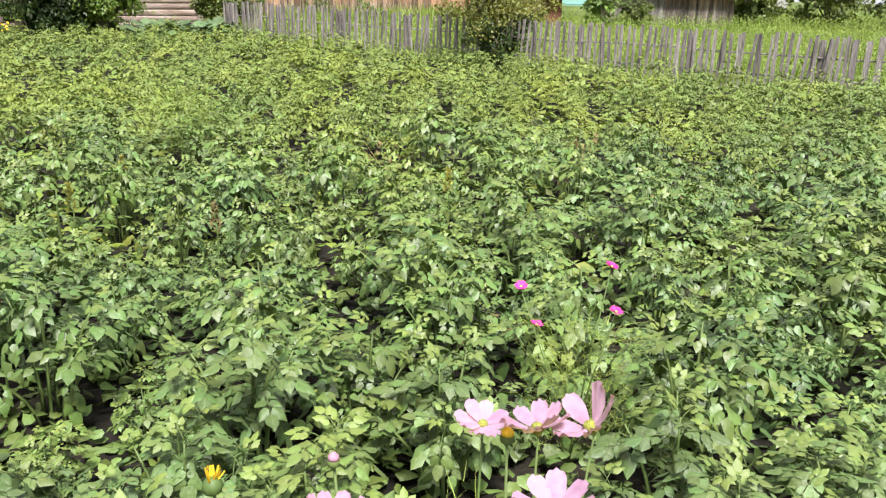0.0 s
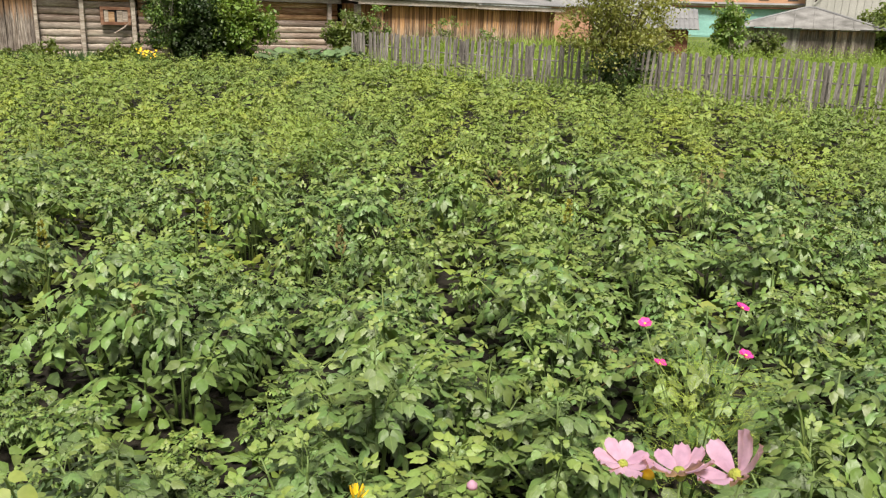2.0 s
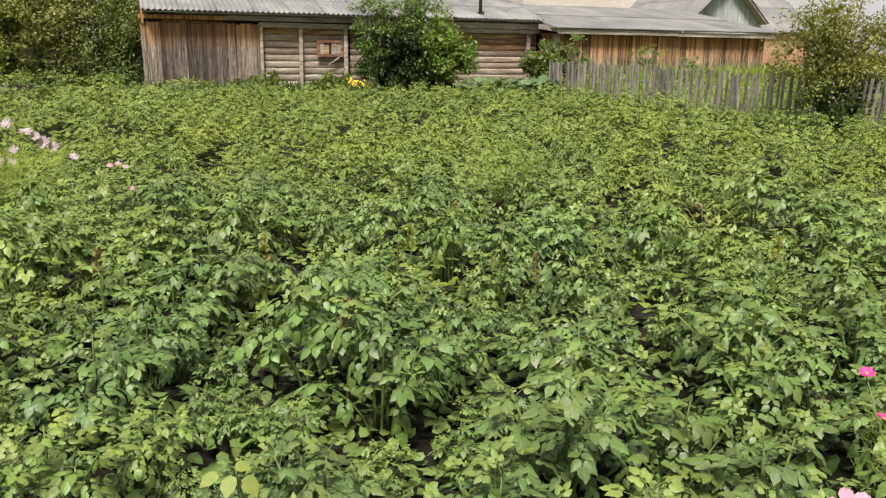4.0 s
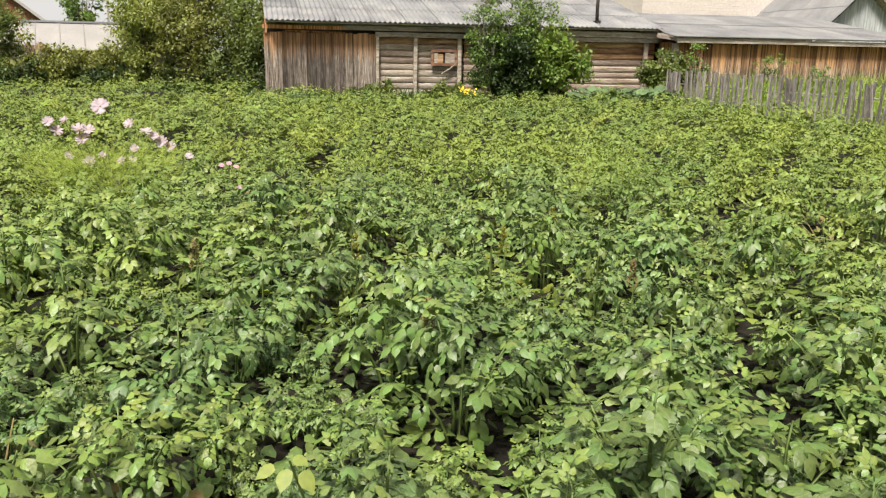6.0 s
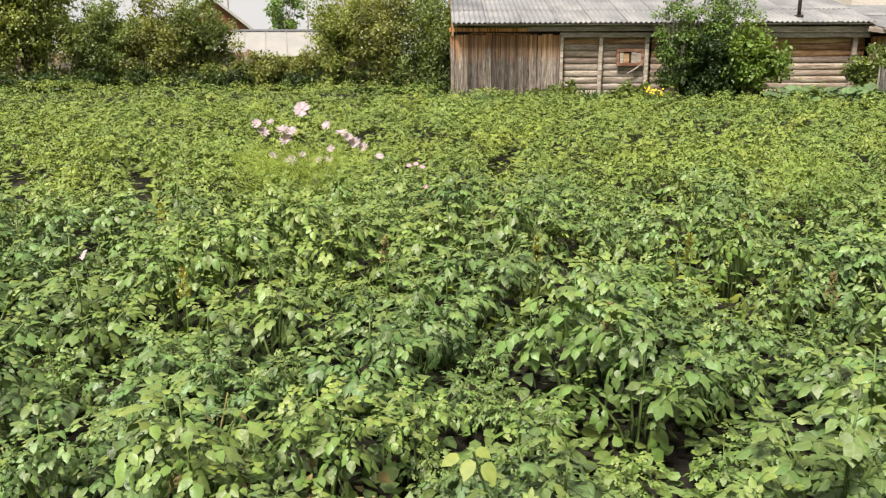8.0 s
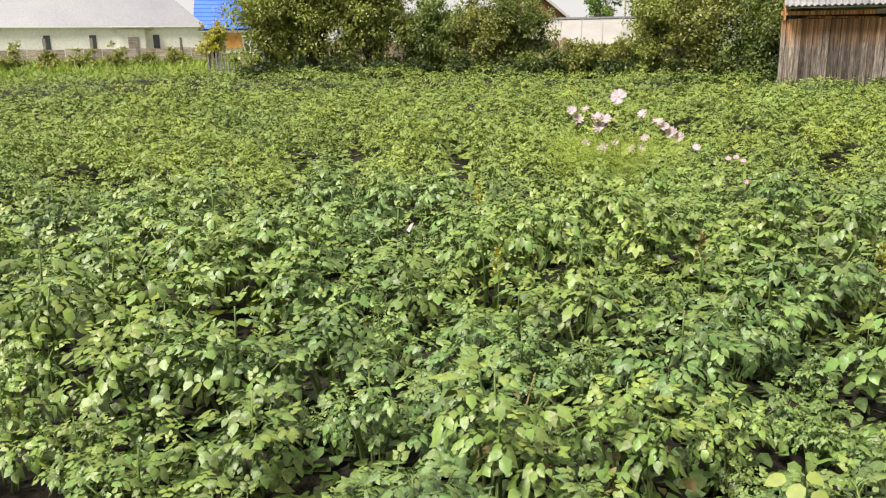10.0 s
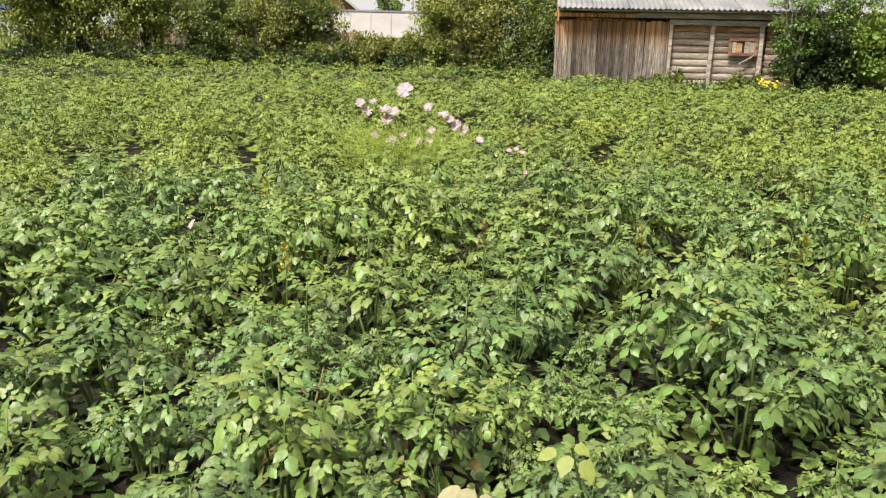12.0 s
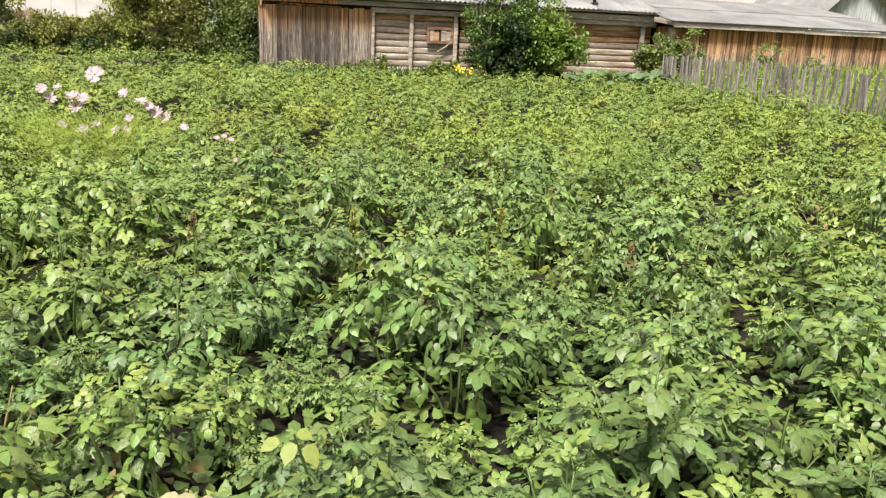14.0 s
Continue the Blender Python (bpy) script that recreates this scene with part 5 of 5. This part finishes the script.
for i, (p, face, size, petals, cup) in enumerate(HEADS):
    foot = Vector((p[0] * 0.95 + 0.12, p[1] + 0.10, 0.0))
    tip = Vector(p) - Vector(face).normalized() * size * 0.12
    mid = foot.lerp(tip, 0.55) + Vector((0.02 * math.sin(i * 2.1), 0.02, 0))
    part("stem", Geo().tube([foot, foot.lerp(mid, 0.6), mid, mid.lerp(tip, 0.6) + Vector((0, 0.006, 0.0)), tip], [0.0030, 0.0026, 0.0021, 0.0017, 0.0015], 6), STEM, cosmos, smooth=True)
    bloom(cosmos, p, face, size * 1.04, petals, PINK, cup=cup, shape=(0.18, 0.27, 0.265), seed=i, eye=0.8, eye_mat=GREEN_EYE, calyx=GREEN_EYE)
for p, col, r, lab in (((0.425, 0.595, 1.187), GOLD, 0.009, "orange flower bud"), ((0.239, 0.680, 1.161), PINK, 0.008, "pink flower bud"), ((0.107, 0.718, 1.148), GOLD, 0.012, "golden withering flower head")):
    tip = Vector(p)
    foot = Vector((p[0] * 0.9 + 0.1, p[1] + 0.1, 0))
    part("stem", Geo().tube([foot, foot.lerp(tip, 0.6) + Vector((0.02, 0, 0)), tip], [0.003, 0.0025, 0.0018], 6), STEM, cosmos, smooth=True)
    b = part("bud", Geo().tube([tip + Vector((0, 0, z * r)) for z in (-1.0, -0.5, 0.2, 0.9)], [r * 0.35, r * 0.95, r * 1.0, r * 0.5], 8), STEM, cosmos, lab, True)
    if r > 0.011:
        bloom(cosmos, tip + Vector((0, 0, r * 0.4)), (0.1, -0.15, 1.0), 0.020, 13, GOLD, "tuft", 1.8, (0.14, 0.2, 0.16), "ragged golden petals", 1.1, 77, 16, GOLD)
        continue
    part("bud_tip", Geo().tube([tip + Vector((0, 0, z * r)) for z in (0.5, 1.0, 1.6)], [r * 0.9, r * 0.85, r * 0.3], 8), col, b, smooth=True)
feathers("leaf_threads", cosmos, (0.55, 0.80, 0.15), 0.14, 0.75, 420, 5, FERN, 0.05)

# magenta cosmos deeper in the patch
magenta = thing("cosmos", "feathery cosmos with four magenta flowers among the potatoes", "flower")
for i, (p, face) in enumerate((((1.51, 2.05, 0.712), (-0.2, -0.3, 0.9)), ((1.50, 1.935, 0.612), (0.1, -0.2, 1.0)), ((1.635, 1.70, 0.722), (0.1, -0.3, 0.9)), ((1.70, 1.81, 0.832), (0.2, -0.3, 0.9)))):
    foot, tip = Vector((1.62, 1.86, 0.05)), Vector(p) - Vector((0, 0, 0.01))
    part("stem", Geo().tube([foot, foot.lerp(tip, 0.5) + Vector((0.02, 0.02, 0.05)), tip], [0.004, 0.003, 0.002], 5), STEM, magenta, smooth=True)
    bloom(magenta, p, face, 0.045, 7, MAGENTA, cup=0.35, shape=(0.24, 0.4, 0.40), seed=20 + i)
feathers("leaf_threads", magenta, (1.60, 1.82, 0.2), 0.20, 0.46, 1700, 6, FERN, 0.05)

# pale cosmos clump out in the field
pale = thing("cosmos_clump", "clump of pale pink cosmos flowers standing above the potatoes", "flower clump")
CLUMP = [(-3.45, 8.12, 1.07, 0.14), (-3.89, 7.92, 0.93, 0.09), (-3.76, 7.98, 0.94, 0.08), (-3.83, 7.95, 0.84, 0.11), (-3.66, 8.05, 0.85, 0.10), (-3.56, 8.05, 0.84, 0.10), (-3.62, 8.05, 0.75, 0.11),
         (-3.75, 7.99, 0.58, 0.09), (-3.58, 8.06, 0.53, 0.10), (-3.47, 8.11, 0.58, 0.08), (-3.30, 8.18, 0.52, 0.09), (-3.20, 8.21, 0.53, 0.07), (-3.18, 8.23, 0.64, 0.08),
         (-3.21, 8.22, 0.89, 0.10), (-3.07, 8.28, 0.81, 0.10), (-3.00, 8.30, 0.76, 0.10), (-2.93, 8.33, 0.70, 0.10), (-2.85, 8.35, 0.65, 0.09), (-2.68, 8.40, 0.55, 0.08)]
for i, (x, y, z, s) in enumerate(CLUMP):
    foot = Vector((-3.35 + 0.3 * (x + 3.35), 8.15, 0.0))
    tip = Vector((x, y, z))
    part("stem", Geo().tube([foot, foot.lerp(tip, 0.6) + Vector((0, 0, 0.06)), tip], [0.006, 0.005, 0.003], 4), STEM, pale)
    bloom(pale, (x, y, z), (random.uniform(-0.5, 0.5), random.uniform(-1.0, -0.4), random.uniform(0.5, 1.0)), s * random.uniform(1.1, 1.4), 15, PALE, eye=0.4, cup=0.15, shape=(0.14, 0.2, 0.2), seed=40 + i, ruffle=16)
feathers("leaf_threads", pale, (-3.35, 7.85, 0.2), 0.7, 0.46, 5200, 8, FERN, 0.11)
pinkish = thing("cosmos_clump", "faded pink cosmos heads beside the pale clump", "flower clump")
for i, (x, y, z) in enumerate(((-2.36, 8.45, 0.45), (-2.28, 8.45, 0.47), (-2.20, 8.42, 0.44), (-1.96, 7.6, 0.36), (-1.88, 7.5, 0.34))):
    part("stem", Geo().tube([(x, y + 0.05, 0), (x, y, z)], [0.005, 0.003], 4), STEM, pinkish)
    bloom(pinkish, (x, y, z), (0.2, -0.5, 0.8), 0.06, 7, PINK, cup=0.2, shape=(0.24, 0.4, 0.42), seed=70 + i)


def dill(x, y, h, r, n, seed):
    t = thing("dill_plant", "feathery bright green dill standing above the potatoes", "dill", at=on_ground(x, y))
    rg = np.random.default_rng(seed)
    for k in range(5):
        tip = Vector((rg.normal() * r * 0.5, rg.normal() * r * 0.5, h * rg.uniform(0.8, 1.1)))
        part("stem", Geo().tube([(0, 0, 0), tip * 0.5, tip], [0.006, 0.005, 0.003], 5), STEM, t)
    feathers("leaf_threads", t, (0, 0, 0.25 * h), r, 0.75 * h, n, seed, FERN, 0.09)
    return t


dill(1.53, 7.35, 0.78, 0.34, 1500, 90)
dill(-0.75, 7.9, 0.62, 0.25, 600, 91)

# yellow flowers and broad leaves before the barn
golden = thing("golden_flowers", "bright yellow flowers before the dark bush", "flower clump")
rng = np.random.default_rng(33)
for i in range(24):
    x, y, z = 0.70 + rng.normal() * 0.12, 22.9 + rng.normal() * 0.12, 0.62 + rng.normal() * 0.09
    part("stem", Geo().tube([(x, y, 0.1), (x, y, z)], [0.007, 0.005], 4), STEM, golden)
    bloom(golden, (x, y, z), (rng.normal() * 0.5, -0.6, 0.8), 0.062, 8, GOLD, cup=0.2, shape=(0.3, 0.5, 0.45), seed=100 + i)
feathers("leaf_threads", golden, (0.7, 23.0, 0.15), 0.4, 0.4, 400, 35, WEED, 0.16)

burdock = thing("broadleaf_clump", "broad pale green rhubarb leaves at the barn's foot", "rhubarb")
n = 150
u = rng.random(n)
P = np.stack([3.9 + 3.3 * u, 23.9 + 0.75 * u + rng.normal(size=n) * 0.28, np.full(n, 0.34)], 1)
P[:, 2] += rng.uniform(0.05, 0.36, n)
A = rng.uniform(0, 2 * math.pi, n)
D = np.stack([np.cos(A), np.sin(A), rng.uniform(-0.2, 0.3, n)], 1)
part("broad_leaves", blades_mesh("broad_leaves", surface("rhubarb_leaf", [(0.07, 0.125, 0.045), (0.13, 0.20, 0.08)], 3, 0.5, 0.0, 20, island=0.25, thin=0.15), P, D, np.array([[0, -0.4, 1.0]]) + rng.normal(size=(n, 3)) * 0.25, rng.uniform(0.22, 0.38, n), [(a * 1.5, b, c) for a, b, c in NEARLEAF], NEARLEAF_F, NEARLEAF_UV), LEAF, burdock)
g = Geo()
for p in P[::3]:
    g.tube([(p[0], p[1], 0.15), tuple(p)], [0.012, 0.009], 4)
tagged(part("stalks", g, STEM, burdock), kind="stuff")

# yellowed and withered leaves near the path
yellow = thing("yellowed_leaf", "yellow-green ageing potato leaf on its stalk", "leaf")
for p, d, k in (((-0.49, 1.94, 0.56), (-0.8, -0.4, -0.5), 0.06), ((-0.45, 1.92, 0.56), (-0.2, -0.8, -0.7), 0.066), ((-0.41, 1.93, 0.55), (0.5, -0.4, -0.9), 0.068), ((-0.44, 1.97, 0.57), (0.5, -0.4, -0.1), 0.055)):
    part("leaflet", blades_mesh("leaflet", YELLOWED, [p], [d], [(0, -0.5, 1.0)], [k], NEARLEAF, NEARLEAF_F, NEARLEAF_UV), YELLOWED, yellow)
part("stem", Geo().tube([(-0.42, 2.12, 0.02), (-0.42, 2.06, 0.35), (-0.45, 1.95, 0.57)], [0.007, 0.005, 0.003], 5), STEM, yellow)
wither = thing("withered_leaf", "pale withered curled potato leaf", "leaf")
for p, d, k in (((-0.65, 1.60, 0.60), (-0.8, -0.4, -0.5), 0.075), ((-0.63, 1.59, 0.61), (0.1, -0.6, -0.8), 0.08), ((-0.60, 1.60, 0.59), (0.8, -0.3, -0.6), 0.075)):
    part("leaflet", blades_mesh("leaflet", WITHERED, [p], [d], [(0, -0.3, 1.0)], [k], NEARLEAF, NEARLEAF_F, NEARLEAF_UV), WITHERED, wither)
part("stem", Geo().tube([(-0.61, 1.72, 0.02), (-0.63, 1.60, 0.61)], [0.007, 0.004], 5), DRY, wither)


def dry_stalks(x, y, n, h, seed):
    t = thing("dry_stalks", "dry brown-yellow stalks in a hollow of the patch", "dried stalks", "dry stalks", at=on_ground(x, y))
    rg = np.random.default_rng(seed)
    for k in range(n):
        tip = Vector((rg.normal() * 0.14, rg.normal() * 0.14, h * rg.uniform(0.6, 1.1)))
        part("stalk", Geo().tube([(rg.normal() * 0.06, rg.normal() * 0.06, 0), tip * 0.5 + Vector((0, 0, 0.05)), tip], [0.0045, 0.0038, 0.0025], 5), STEM if k % 3 else DRY, t)
    a = rg.uniform(0, 6.28, 14)
    P = np.stack([0.12 * np.cos(a), 0.12 * np.sin(a), rg.uniform(0.1, h, 14)], 1)
    part("dead_leaves", blades_mesh("dead_leaves", DRY, P, np.stack([np.cos(a), np.sin(a), -0.8 + 0 * a], 1), rg.normal(size=(14, 3)), rg.uniform(0.04, 0.07, 14), MIDLEAF, MIDLEAF_F), DRY, t)


for i, (x, y, h) in enumerate(((1.86, 2.82, 0.36), (3.14, 6.5, 0.4), (4.9, 5.8, 0.42), (4.35, 4.05, 0.4), (-1.54, 2.42, 0.36), (-1.80, 7.40, 0.38), (-1.1, 7.2, 0.5), (-1.45, 2.25, 0.3), (4.4, 5.4, 0.4), (-0.95, 2.3, 0.3))):
    dry_stalks(x, y, 9, h, 300 + i)


# white blossom and pale seed spikes above the leaves
blossom = thing("potato_blossom", "small white potato blossom on a thin stalk", "flower")
part("stem", Geo().tube([(-3.10, 3.95, 0.02), (-3.11, 3.90, 0.50)], [0.005, 0.003], 5), STEM, blossom)
for k in range(3):
    bloom(blossom, (-3.11 + 0.018 * k, 3.89 - 0.01 * k, 0.505 + 0.02 * k), (0.2 - 0.2 * k, -0.6, 0.7), 0.030, 5, PALE, eye=0.7, cup=0.2, shape=(0.3, 0.4, 0.42), seed=200 + k)
for i, (x, y, z) in enumerate(((-1.42, 4.35, 0.66), (-0.55, 4.6, 0.64), (0.35, 4.9, 0.62), (1.0, 4.2, 0.6), (-2.3, 3.6, 0.6), (2.6, 4.4, 0.62), (-0.1, 3.4, 0.62), (0.75, 5.6, 0.62), (-3.4, 5.2, 0.62))):
    spike = thing("seed_spike", "pale yellowish weed seed spike above the leaves", "weed", "seed spikes", at=on_ground(x, y))
    part("stem", Geo().tube([(0, 0, 0), (0.01, 0, z * 0.7)], [0.005, 0.004], 5), STEM, spike)
    rg = np.random.default_rng(400 + i)
    m = 90
    h = rg.random(m)
    A = rg.uniform(0, 6.28, m)
    P = np.stack([0.02 * (1 - h) * np.cos(A), 0.02 * (1 - h) * np.sin(A), z * 0.66 + 0.16 * h], 1)
    tagged(part("seed_head", blades_mesh("seed_head", DRY if i % 3 == 0 else CROWN_GOLD, P, np.stack([np.cos(A), np.sin(A), 0.8 + 0 * A], 1), rg.normal(size=(m, 3)), rg.uniform(0.014, 0.028, m), KITE, KITE_F), DRY, spike), "pale seed head")
